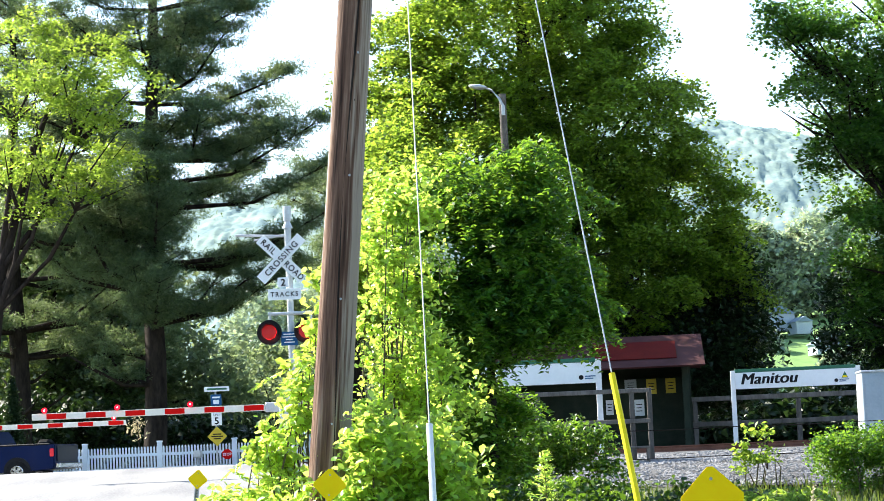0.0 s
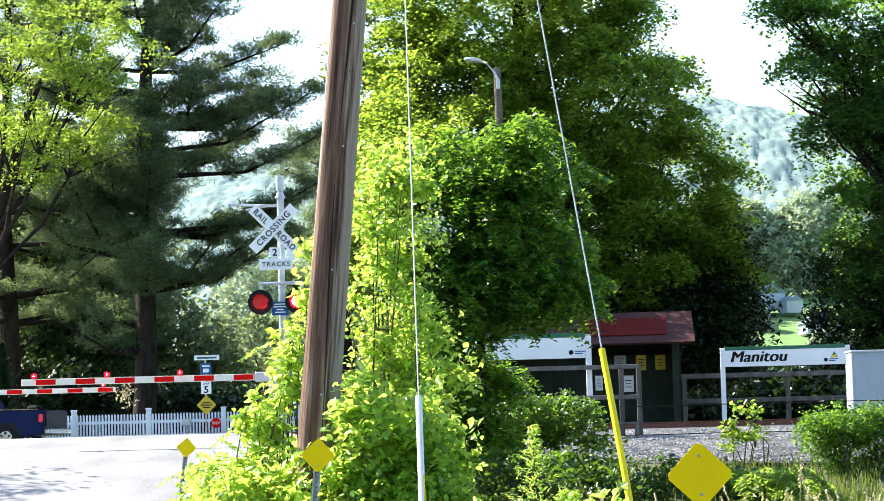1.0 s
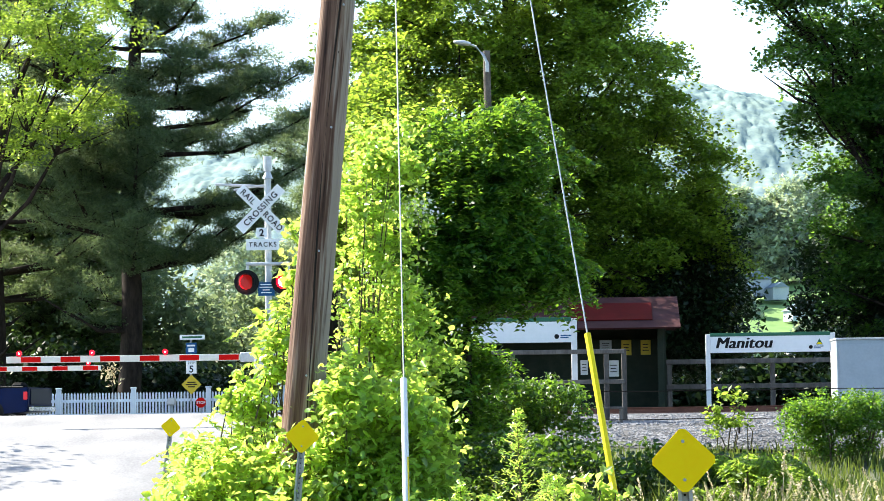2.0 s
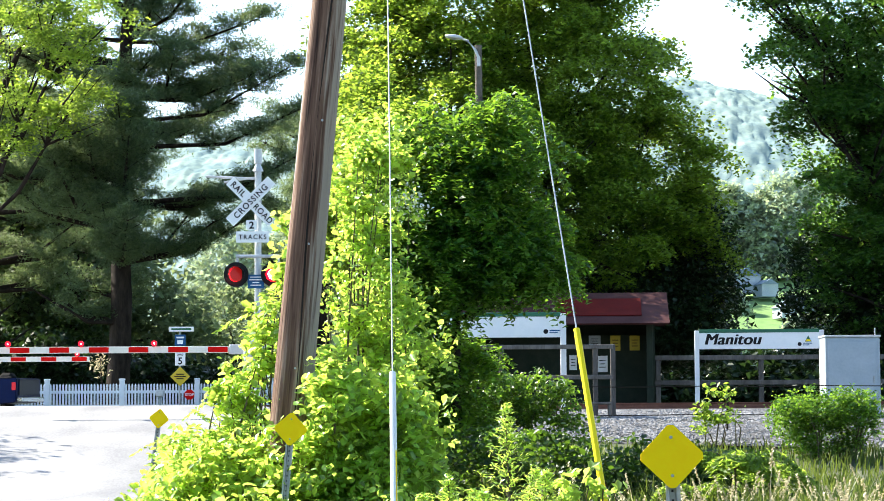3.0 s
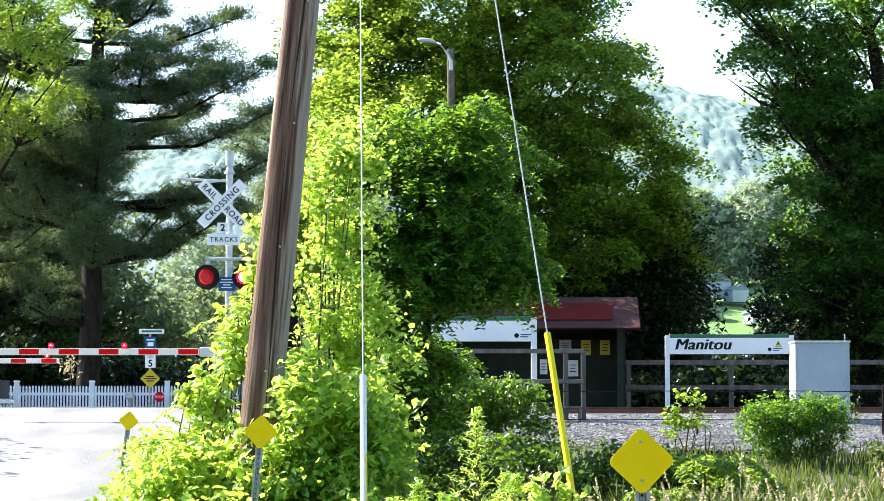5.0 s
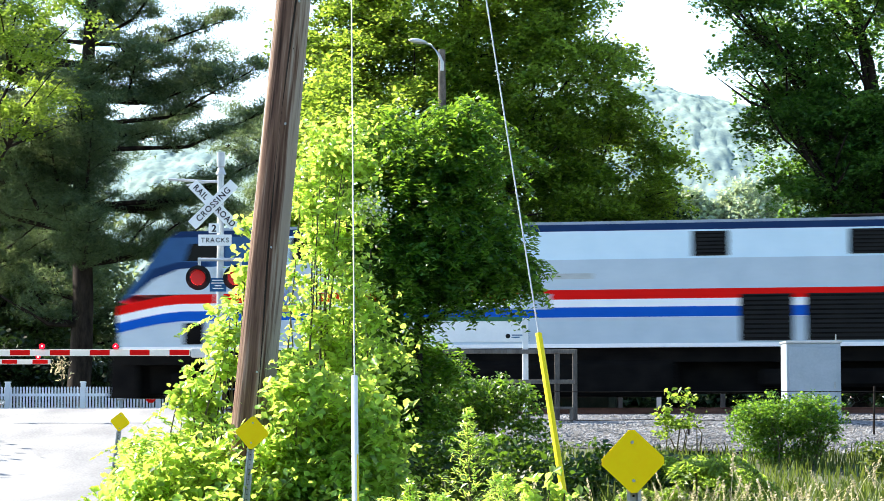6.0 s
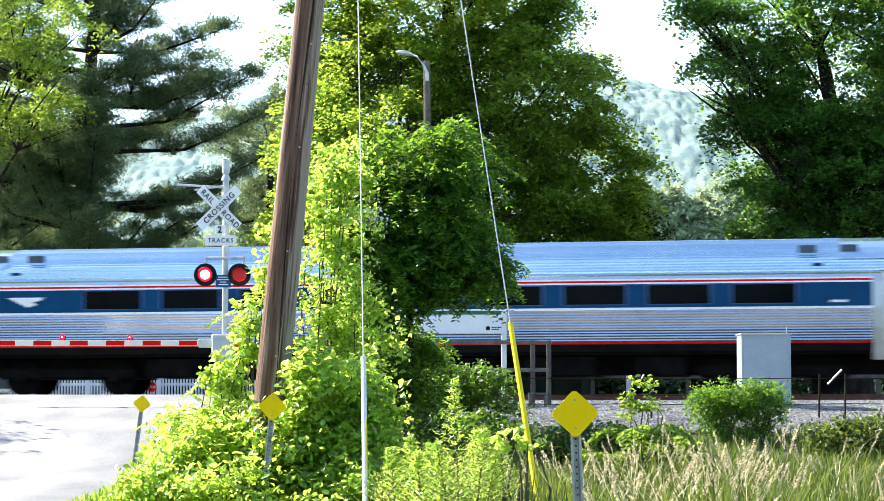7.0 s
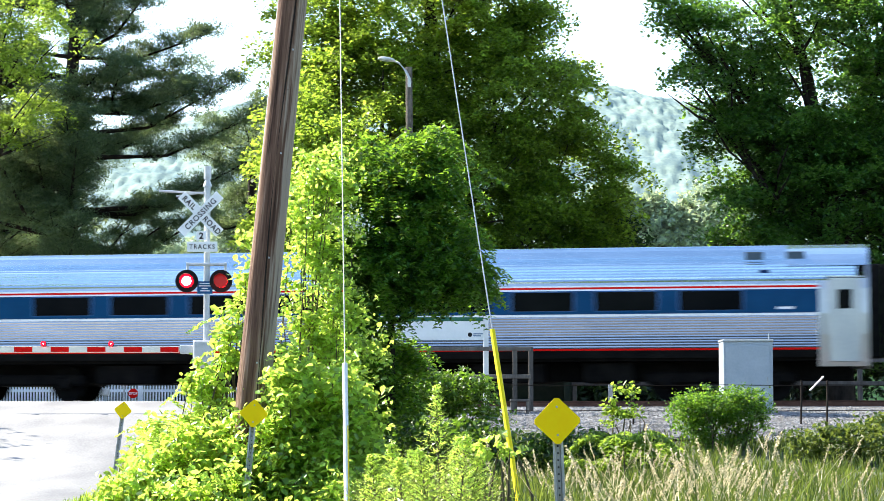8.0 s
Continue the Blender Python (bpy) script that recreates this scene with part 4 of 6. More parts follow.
for j in range(rings):
    h = 15.0 * j / (rings - 1)
    for k in range(sides):
        a = 2 * math.pi * k / sides
        dent = 0.030 if k == 29 else 0.012 if k in (28, 30) else 0.0
        rr = 0.218 - 0.0055 * h + crack[k] + 0.004 * noise.noise(Vector((k * 0.9, h * 0.8, 0))) - dent * (0.5 + 0.5 * math.sin(h * 0.9 + 1))
        pv.append((rr * math.cos(a), rr * math.sin(a), h))
for j in range(rings - 1):
    for k in range(sides):
        a, b = j * sides + k, j * sides + (k + 1) % sides
        pf.append((a, b, b + sides, a + sides))
pf.append(tuple(range((rings - 1) * sides, rings * sides)))
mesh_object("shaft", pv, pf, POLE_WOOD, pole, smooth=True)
bm = rod((-0.19, -0.05, 0.5), (-0.155, -0.05, 9.5), 0.012, sides=6)
part("ground_wire", bm, GALV, pole)
bm = None
for k in range(4):
    bm = rod((0.02 + 0.02 * k, -0.2, 2.2 + 1.3 * k), (0.02 + 0.02 * k, -0.23, 2.2 + 1.3 * k), 0.012, sides=6, bm=bm)
v, f = tube([(0.03 * math.sin(h * 1.1) + 0.03, -0.212 + 0.0055 * h, h) for h in np.arange(1.0, 14, 0.4)], [0.009 + 0.004 * math.sin(h * 2.3) for h in np.arange(1.0, 14, 0.4)], 5)
mesh_object("crack", v, f, BARK, pole)
for kx, kz in ((-0.03, 3.6), (0.06, 5.6)):
    kb = bmesh.new()
    bmesh.ops.create_icosphere(kb, subdivisions=2, radius=1, matrix=Matrix.Translation((kx, -0.205 + 0.0055 * kz + abs(kx) * 0.16, kz)) @ Matrix.Diagonal((0.016, 0.014, 0.034, 1)))
    part("knot", kb, BARK, pole)
part("nail_head", bm, GALV, pole)["kind"] = "stuff"


def guy(foot, top, guard_from, guard_to, r0, mat, label, second=None):
    t = thing("guy_wire", 0, 0, 0, label=label, category="guy wire")
    a, b = Vector(foot), Vector(top)
    part("wire", rod(a, b, 0.0062, sides=6), GALV, t)
    part("guard", rod(a + (b - a) * guard_from, a + (b - a) * guard_to, r0, r0 * 0.95, sides=12), mat, t)
    return t


def along(p, q, y):
    """The point of the line through p and q at that y."""
    p, q = Vector(p), Vector(q)
    return p + (q - p) * ((y - p.y) / (q.y - p.y))


TOP_L, TOP_R = (-0.85, 23.45, 12.3), (-0.64, 23.4, 14.2)
GL, GR = (-0.56, 17.5, 1.83), (0.87, 17.5, 2.16)
for g, top, mat, label in ((GL, TOP_L, WHITE, "steel guy wire with a white plastic guard"), (GR, TOP_R, GUARD_YELLOW, "steel guy wire with a bright yellow guard")):
    d = (Vector(top) - Vector(g)) / (top[2] - g[2])
    foot = Vector(g) - d * (g[2] + 0.15)
    ln = top[2] + 0.15
    gw = guy(foot, top, 0.1 / ln, (g[2] + 0.15) / ln, 0.027, mat, label)
    if mat is WHITE:
        off = Vector((0.017, -0.016, 0))
        part("reflective_strip", rod(foot + d * 0.2 + off, foot + d * (g[2] - 0.45) + off, 0.010, sides=6), GUARD_YELLOW, gw, "yellow reflective strip")


# ---- station ----
def name_board(x, y, z_top, width, h, left_post, right_post, label, text=True):
    t = thing("station_sign", x, y, 0, -3 if text else 0, label, "station sign", "station name boards")
    part("panel", box(width, 0.05, h, (width / 2, 0, z_top - h / 2), 0.006), SIGN_WHITE, t)
    part("header_strip", box(width + 0.02, 0.07, 0.085, (width / 2, 0, z_top + 0.045), 0.006), GREEN, t, "dark green header strip")
    for on, px in ((left_post, -0.06), (right_post, width + 0.06)):
        if on:
            part("post", box(0.12, 0.09, z_top + 0.06 - 1.6, (px, 0, (z_top + 0.06 + 1.6) / 2), 0.008), WHITE, t)
    if text:
        writing("lettering", "Manitou", 0.40, BLACK, t, (0.11, -0.03, z_top - 0.30), shear=0.24, squeeze=1.05, spread=1.04)
        for k, dx in enumerate((0.008, 0.016, 0.024, 0.032)):
            writing("lettering", "Manitou", 0.40, BLACK, t, (0.11 + dx, -0.0315 - 0.0015 * k, z_top - 0.30), shear=0.24, squeeze=1.05, spread=1.04)
        part("emblem", prism([(-0.085, 0), (0.085, 0), (0, 0.16)], 0.004, at=(width - 0.28, -0.031, z_top - 0.24)), GREEN, t, "small green and yellow triangle emblem")
        part("emblem_base", prism([(-0.07, 0.01), (0.07, 0.01), (0.035, 0.06), (-0.035, 0.06)], 0.004, at=(width - 0.28, -0.034, z_top - 0.24)), GUARD_YELLOW, t)
    ex = width - (0.62 if text else 0.42)
    part("logo_disc", rod((ex + 0.12, -0.027, z_top - h + 0.12), (ex + 0.12, -0.031, z_top - h + 0.12), 0.05, sides=14), BLACK, t)
    bm = box(0.24, 0.003, 0.022, (ex + 0.32, -0.029, z_top - h + 0.14))
    box(0.17, 0.003, 0.022, (ex + 0.28, -0.029, z_top - h + 0.095), bm=bm)
    part("small_print", bm, BLUE_SIGN, t)
    return t


name_board(6.03, 58.0, 3.57, 3.06, 0.42, True, True, "white station name board with green header on white posts")
name_board(-0.98, 46.6, 3.52, 2.96, 0.43, False, True, "white station board with green header before the track", text=False)

# low platform behind the tracks
plat = thing("platform", 9.5, 61.6, 1.58, TRACK_TURN * 0.3, "low timber-edged station platform", "platform", kind="structure")
part("deck", box(26, 5.5, 0.16, (0, 0, 0.08), 0.01), GREY_WOOD, plat)
part("edge_beam", box(26, 0.14, 0.2, (0, -2.83, 0.1), 0.01), RUST, plat)

sh = thing("waiting_shelter", 2.6, 61.0, 1.74, -3, "dark green timber waiting shelter with a red metal roof", "shelter")
part("back_wall", box(5.0, 0.1, 2.3, (0, 1.2, 1.15)), DARK_WOOD, sh)
for x in (-2.45, 2.45):
    part("side_wall", box(0.1, 2.3, 2.3, (x, 0.05, 1.15)), DARK_WOOD, sh)
for x in (-2.3, 2.36):
    part("post", box(0.16, 0.16, 2.3, (x, -1.15, 1.15), 0.01), DARK_WOOD, sh)
roof = bmesh.new()
prism([(-1.95, 2.09), (0.1, 2.98), (0.1, 3.04), (-2.02, 2.13)], 5.75, roof)
prism([(0.1, 2.98), (1.6, 2.18), (1.62, 2.24), (0.1, 3.04)], 5.75, roof)
roof.transform(Matrix.Rotation(radians(90), 4, "Z") @ Matrix.Translation((0, -2.87, 0)))
rf_ = part("roof", roof, ROOF_RED, sh)
pa = box(2.25, 1.25, 0.02, (0, 0, 0), 0.004)
pa.transform(Matrix.Translation((1.03, -0.98, 2.604)) @ Matrix.Rotation(math.atan2(0.8, 1.85), 4, "X"))
part("roof_sheet", pa, ROOF_PATCH, rf_, "brighter red replacement sheet")
gb = prism([(-1.7, 2.16), (1.5, 2.16), (0.1, 2.95)], 0.08)
gb.transform(Matrix.Rotation(radians(90), 4, "Z") @ Matrix.Translation((0, -2.5, 0)))
part("gable_board", gb, DARK_WOOD, sh)
part("inner_partition", box(4.8, 0.08, 1.9, (0, 0.35, 0.95)), DARK_WOOD, sh)


def notice(x, z, w, h, mat, label):
    t = thing("wall_notice", 2.6, 61.0, 1.74, -3, label, "notice")
    part("sheet", box(w, 0.02, h, (x, 0.29, z)), mat, t)
    bm = None
    for k in range(3):
        bm = box(w * (0.6 - 0.12 * (k % 2)), 0.004, h * 0.05, (x, 0.278, z + h * (0.2 - 0.2 * k)), bm=bm)
    part("print", bm, BLACK, t)


NOTICE_YELLOW = paint("notice_yellow", (0.48, 0.36, 0.008), (0.56, 0.42, 0.012), 0.5, scale=3, fine=20, bump=0.02)
notice(1.48, 1.68, 0.27, 0.41, NOTICE_YELLOW, "yellow notice on the shelter wall")
notice(2.00, 1.68, 0.27, 0.40, NOTICE_YELLOW, "yellow warning notice with dark symbol on the shelter wall")
notice(0.92, 1.74, 0.32, 0.30, BOX_GREY, "pale paper notice on the shelter wall")
notice(1.12, 1.12, 0.29, 0.44, SIGN_WHITE, "white timetable sheet on the shelter wall")
notice(0.33, 1.16, 0.20, 0.40, SIGN_WHITE, "narrow white sheet on the shelter wall")


def rail_fence(name, posts, y0, z_rails, foot, top, label, tilt=0.0, pw=0.13, ends=(0, 0), rail=0.13):
    t = thing(name, 0, y0, 0, 0, label, "fence")
    for x in posts:
        part("post", box(pw, pw, top - foot, (x, -tilt * x, (top + foot) / 2), 0.01), GREY_WOOD, t)
    a, b = posts[0] + ends[0], posts[-1] + ends[1]
    for z in z_rails:
        part("rail", box(math.hypot(b - a, tilt * (b - a)), 0.05, rail, bevel=0.01), GREY_WOOD, t).matrix_basis = pose((a + b) / 2, -tilt * (a + b) / 2 - pw * 0.5, z, 0, 0, -math.degrees(math.atan(tilt)))
    return t


rail_fence("platform_fence", [5.2, 7.95, 10.7, 13.4, 16.1], 61.0, (3.0, 2.33), 1.6, 3.02, "grey weathered timber rail fence behind the platform", 0.05, ends=(-0.1, 0))
rail_fence("platform_railing", [0.75, 2.68, 3.04], 46.3, (2.88, 2.26), 1.2, 2.93, "grey timber railing beside the track", 0.0, pw=0.1, ends=(-1.0, 0), rail=0.09)
stp = thing("wooden_step", 2.75, 45.7, 1.2, 0, "small grey timber step beside the railing", "step")
part("tread", box(0.42, 0.35, 0.05, (0, 0, 0.52), 0.01), GREY_WOOD, stp)
part("side_board", box(0.05, 0.3, 0.5, (-0.17, 0, 0.25)), GREY_WOOD, stp)
part("side_board", box(0.05, 0.3, 0.5, (0.17, 0, 0.25)), GREY_WOOD, stp)

cab = thing("signal_cabinet", 7.84, 46.0, 1.22, -1, "pale grey steel trackside signal cabinet", "cabinet")
part("body", box(1.10, 0.8, 1.78, (0, 0, 0.92), 0.012), BOX_GREY, cab)
part("roof", box(1.14, 0.86, 0.045, (0, 0, 1.828), 0.01), GALV_PAINT, cab)
d_ = part("door", box(0.97, 0.02, 1.60, (-0.01, -0.41, 0.92), 0.006), BOX_GREY, cab)
part("handle", box(0.03, 0.03, 0.14, (0.42, -0.43, 0.95), 0.005), GALV, d_)
part("vent_stub", rod((0.52, 0, 1.8), (0.52, 0, 2.0), 0.015, sides=6), GALV, cab)
part("plinth", box(1.04, 0.7, 0.3, (0, 0, -0.1), 0.01), GALV, cab)

# wire fence at the foot of the bank
wf = thing("wire_fence", 0, 0, 0, 0, "rusty wire fence on thin steel posts", "fence")
for k, x in enumerate([0.6, 5.0,  8.55, 9.1, 11.0]):
    part("post", rod((x, 43.2, 0.9), (x + 0.03, 43.2, 2.12), 0.022, sides=7), BARK, wf)
for z0 in (2.02, 1.48):
    v, f = [], []
    pts = [(-1 + 0.5 * k, 43.2, z0 + 0.006 * math.sin(k * 1.3)) for k in range(30)]
    tube(pts, [0.009] * len(pts), 5, v, f)
    mesh_object("wire", v, f, BARK, wf)
part("brace", rod((8.75, 43.2, 1.9), (9.05, 43.2, 2.2), 0.02, sides=6), GALV, wf)

lamp = thing("street_lamp", 0.45, 63.0, 1.80, 0, "cobra-head street lamp on a weathered wooden pole", "street lamp")
part("pole", rod((0.06, 0, -0.4), (-0.02, 0, 10.1), 0.14, 0.10, 12), SLEEPER, lamp)
v, f = tube([(0, -0.1, 9.72), (-0.12, -0.1, 9.98), (-0.32, -0.05, 10.22), (-0.56, 0, 10.32)], [0.04, 0.04, 0.035, 0.03], 8)
mesh_object("bracket", v, f, GALV_PAINT, lamp, smooth=True)
hd = bmesh.new()
bmesh.ops.create_uvsphere(hd, u_segments=14, v_segments=8, radius=1, matrix=Matrix.Translation((-0.70, 0, 10.34)) @ Matrix.Rotation(radians(8), 4, "Y") @ Matrix.Diagonal((0.27, 0.14, 0.075, 1)))
part("lamp_head", hd, GALV_PAINT, lamp, smooth=True)
part("bracket_plate", box(0.10, 0.08, 0.28, (-0.01, -0.10, 9.62), 0.01), GALV_PAINT, lamp)

# ---- picket fence ----
pk = thing("picket_fence", -13.35, 72.0, 1.58, 0, "white picket fence with square capped posts", "fence")
bm = prism([(-0.028, 0.08), (0.028, 0.08), (0.028, 0.93), (0, 0.97), (-0.028, 0.93)], 0.022)
first = part("picket", bm, PICKET_WHITE, pk)
first.location = (-2.3, 0, 0)
for k in range(1, 112):
    o = new("picket", first.data)
    o.parent = pk
    o.location = (-2.3 + k * 0.1005, 0, 0)
for k in range(-1, 5):
    p = part("post", box(0.15, 0.15, 1.05, (k * 2.4, 0.02, 0.55), 0.01), PICKET_WHITE, pk)
    part("post_cap", box(0.19, 0.19, 0.05, (k * 2.4, 0.02, 1.10), 0.015), PICKET_WHITE, p)
for z in (0.25, 0.70):
    part("rail", box(11.2, 0.04, 0.09, (3.3, 0.035, z)), PICKET_WHITE, pk)


# ---- road signs beyond the crossing ----
sp = thing("road_sign", -8.86, 70.0, 1.58, 0, "signpost with street name, speed limit and yellow warning plates", "road sign")
part("post", box(0.05, 0.05, 2.55, (0, 0.03, 1.27)), GALV, sp)
b_ = part("street_name_plate", box(0.78, 0.02, 0.15, (0.05, 0, 2.62), 0.004), SIGN_WHITE, sp)
part("lettering", box(0.62, 0.004, 0.06, (0.05, -0.012, 2.62)), GREEN, b_)
b_ = part("blue_plate", box(0.34, 0.02, 0.34, (0.02, 0, 2.28), 0.006), BLUE_SIGN, sp)
bm = box(0.24, 0.004, 0.05, (0.02, -0.012, 2.36))
box(0.18, 0.004, 0.12, (0.02, -0.012, 2.22), bm=bm)
part("lettering", bm, SIGN_WHITE, b_)
b_ = part("speed_limit_plate", box(0.32, 0.02, 0.46, (0.02, 0, 1.72), 0.006), SIGN_WHITE, sp)
writing("numeral", "5", 0.30, BLACK, b_, (0.02, -0.012, 1.53), align="CENTER", bold=0.006)
writing("lettering", "SPEED", 0.085, BLACK, b_, (0.02, -0.012, 1.87), align="CENTER")
writing("lettering", "LIMIT", 0.085, BLACK, b_, (0.02, -0.012, 1.785), align="CENTER")
b_ = part("warning_plate", prism([(-0.31, 0), (0, -0.31), (0.31, 0), (0, 0.31)], 0.015, at=(0.02, -0.02, 1.15)), NOTICE_YELLOW, sp)
bm = box(0.26, 0.004, 0.035, (0.02, -0.024, 1.22))
box(0.36, 0.004, 0.035, (0.02, -0.024, 1.15), bm=bm)
box(0.22, 0.004, 0.035, (0.02, -0.024, 1.08), bm=bm)
part("lettering", bm, BLACK, b_)
ss = thing("stop_sign", -8.72, 71.4, 1.58, 0, "small red octagonal stop sign before the picket fence", "road sign")
part("post", box(0.04, 0.04, 0.65, (0, 0.03, 0.32)), GALV, ss)
oc = [(0.17 * math.cos(math.pi / 8 + k * math.pi / 4), 0.17 * math.sin(math.pi / 8 + k * math.pi / 4)) for k in range(8)]
b_ = part("plate", prism(oc, 0.01, at=(0, -0.01, 0.60)), RED, ss)
writing("lettering", "STOP", 0.115, SIGN_WHITE, b_, (0, -0.014, 0.56), align="CENTER", bold=0.002)
mb = thing("mail_box", -9.62, 71.2, 1.58, 0, "small grey box on a post before the fence", "mail box")
part("post", box(0.09, 0.09, 0.55, (0, 0, 0.27)), BOX_GREY, mb)
part("body", box(0.26, 0.35, 0.24, (0, 0, 0.64), 0.04), GALV_PAINT, mb)


# ---- pickup truck ----
def pickup(x, y, z):
    t = thing("pickup_truck", x, y, z, -13, "dark blue pickup truck with chrome bumper waiting beyond the crossing", "truck")
    body = prism([(-5.0, 0.42), (-4.5, 0.36), (-0.95, 0.36), (-0.05, 0.42), (0.0, 0.55), (0.02, 1.22), (-1.95, 1.22), (-2.0, 1.18), (-3.7, 1.15), (-5.0, 1.0)], 1.75)
    bmesh.ops.bevel(body, geom=body.edges[:], offset=0.03, segments=2, affect="EDGES")
    b = part("body", body, TRUCK_BLUE, t)
    cabm = prism([(-2.0, 1.15), (-1.98, 1.30), (-2.2, 1.72), (-3.0, 1.74), (-3.75, 1.18)], 1.6, at=(0, 0.07, 0))
    bmesh.ops.bevel(cabm, geom=cabm.edges[:], offset=0.03, segments=2, affect="EDGES")
    c = part("cab", cabm, TRUCK_BLUE, t)
    part("side_window", prism([(-2.2, 1.26), (-2.3, 1.63), (-2.95, 1.65), (-3.5, 1.24)], 0.02, at=(0, 0.055, 0)), WINDOW_DARK, c)
    part("tailgate", box(0.03, 1.45, 0.52, (0.03, 0.875, 0.92), 0.01), TAILGATE, t)
    part("bumper", box(0.16, 1.7, 0.18, (0.09, 0.875, 0.52), 0.03), CHROME, t, "chrome rear bumper")
    part("tail_light", box(0.13, 0.05, 0.26, (-0.07, -0.005, 0.95), 0.02), TAIL, t, "red tail light")
    part("bed_rail", box(1.7, 0.06, 0.05, (-1.0, 0.03, 1.23), 0.015), BLACK, t)
    for wx in (-1.2, -4.3):
        arch = rod((wx, -0.012, 0.40), (wx, 0.3, 0.40), 0.44, sides=26)
        part("wheel_arch", arch, BLACK, b)
        for wy in (0.08, 1.67):
            wh = part("wheel", rod((wx, wy - 0.11, 0.36), (wx, wy + 0.11, 0.36), 0.13, sides=18), CHROME, t)
            ty = rod((wx, wy - 0.11, 0.36), (wx, wy + 0.11, 0.36), 0.36, sides=28)
            part("tyre", ty, RUBBER, wh)
            sgn = -1 if wy < 1 else 1
            part("rim", rod((wx, wy + sgn * 0.10, 0.36), (wx, wy + sgn * 0.122, 0.36), 0.22, 0.20, sides=22), CHROME, wh)
            bm = None
            for k in range(5):
                a = 2 * math.pi * k / 5
                bm = box(0.05, 0.012, 0.09, (wx + 0.13 * math.sin(a), wy + sgn * 0.128, 0.36 + 0.13 * math.cos(a)), bm=bm, turn=Matrix.Rotation(a, 4, "Y"))
            part("rim_opening", bm, BLACK, wh)
    part("bed_load", box(0.42, 0.4, 0.24, (-0.62, 0.8, 1.28), 0.09), RUBBER, t, "dark bundle in the bed")
    return t


pickup(-13.35, 67.0, 1.54).scale = (1.0, 1.0, 0.92)


# ---- train ----
def coach():
    """Stainless tube-shaped coach: x back along the train from its front end, z from the rail top. Length 25.35."""
    t = thing("coach", 0, 0, 0, label="stainless steel passenger coach with blue window band and red stripes", category="train coach", group="coaches of the train")
    LEN = 25.35

    def side(z):
        zs = [0.80, 1.14, 1.6, 2.1, 2.7, 3.0, 3.3, 3.55, 3.72, 3.82, 3.86]
        hw = [1.42, 1.50, 1.56, 1.57, 1.53, 1.45, 1.28, 1.02, 0.70, 0.38, 0.0]
        return float(np.interp(z, zs, hw))

    def strip(name, zs, x0, x1, mat, off=0.0, flute=0.0, label=""):
        """One band of the shell on each side, each an object of its own."""
        for s in (-1, 1):
            v, f = [], []
            for i, z in enumerate(zs):
                o = off + (flute if i % 2 else 0)
                for x in (x0, x1):
                    v.append((x, s * (side(z) + o), z + o * (1.0 if z > 3.4 else 0)))
            for i in range(len(zs) - 1):
                f.append((2 * i, 2 * i + 1, 2 * i + 3, 2 * i + 2))
            mesh_object(name, v, f, mat, t, label)

    E0, E1 = 1.05, LEN - 1.2
    strip("lower_fluting", list(np.linspace(1.275, 2.06, 25)), E0, E1, STEEL, flute=0.016)
    roofz = [3.86 - 0.96 * (k / 44) ** 1.9 for k in range(45)][::-1]
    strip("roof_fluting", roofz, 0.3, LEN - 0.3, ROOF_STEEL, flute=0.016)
    strip("red_sill_stripe", [1.228, 1.25, 1.275], E0, E1, STRIPE_RED, 0.004)
    # steel sill painted near-black for the shade below the red stripe
    strip("sill", [1.04, 1.10, 1.228], E0, E1, UNDER)
    strip("belt_lower_trim", [2.06, 2.12], E0, E1, SIGN_WHITE, 0.006)
    strip("window_band", [2.12, 2.3, 2.5, 2.70], E0, E1, COACH_BLUE, 0.003)
    strip("white_pinstripe", [2.70, 2.74], E0, E1, SIGN_WHITE, 0.005)
    strip("red_pinstripe", [2.74, 2.79], E0, E1, STRIPE_RED, 0.005)
    strip("white_pinstripe", [2.79, 2.83], E0, E1, SIGN_WHITE, 0.005)
    strip("cantrail", [2.83, 2.90], E0, E1, STEEL, 0.0)
    for n, (a, b) in enumerate(((0.0, E0), (E1, LEN))):
        zs = [0.82, 1.14, 1.6, 2.1, 2.7, 2.95]
        strip("vestibule_side", zs, a, b, STEEL_SMOOTH, 0.0)
        dx = (a + b) / 2 - (0.02 if n == 0 else -0.02)
        for s in (-1, 1):
            d = part("door", box(0.74, 0.03, 2.02, (dx, s * (side(2.0) - 0.0), 1.94), 0.01), STEEL_SMOOTH, t)
            part("door_window", box(0.36, 0.03, 0.48, (dx, s * (side(2.4) + 0.022), 2.44), 0.012), WINDOW_DARK, d)
            part("drip_rail", box(0.9, 0.04, 0.03, (dx, s * (side(2.95) + 0.01), 2.99)), STEEL_SMOOTH, d)
        # end wall
        prof = [(-side(z), z) for z in (0.82, 1.6, 2.7, 3.3, 3.72, 3.86)] + [(side(z), z) for z in (3.72, 3.3, 2.7, 1.6, 0.82)]
        ew = prism(prof, 0.06)
        ew.transform(Matrix.Translation((a if n == 0 else b - 0.06, 0, 0)) @ Matrix.Rotation(radians(90), 4, "Z") @ Matrix.Scale(-1, 4, (0, 1, 0)))
        part("end_wall", ew, STEEL_SMOOTH, t)
        x_out = -0.32 if n == 0 else LEN
        part("gangway", box(0.34, 1.1, 2.3, (x_out + 0.16, 0, 2.2), 0.03), RUBBER, t)
    # floor pan and roof ends
    part("floor_pan", box(LEN - 0.1, 2.7, 0.1, (LEN / 2, 0, 1.02)), UNDER, t)
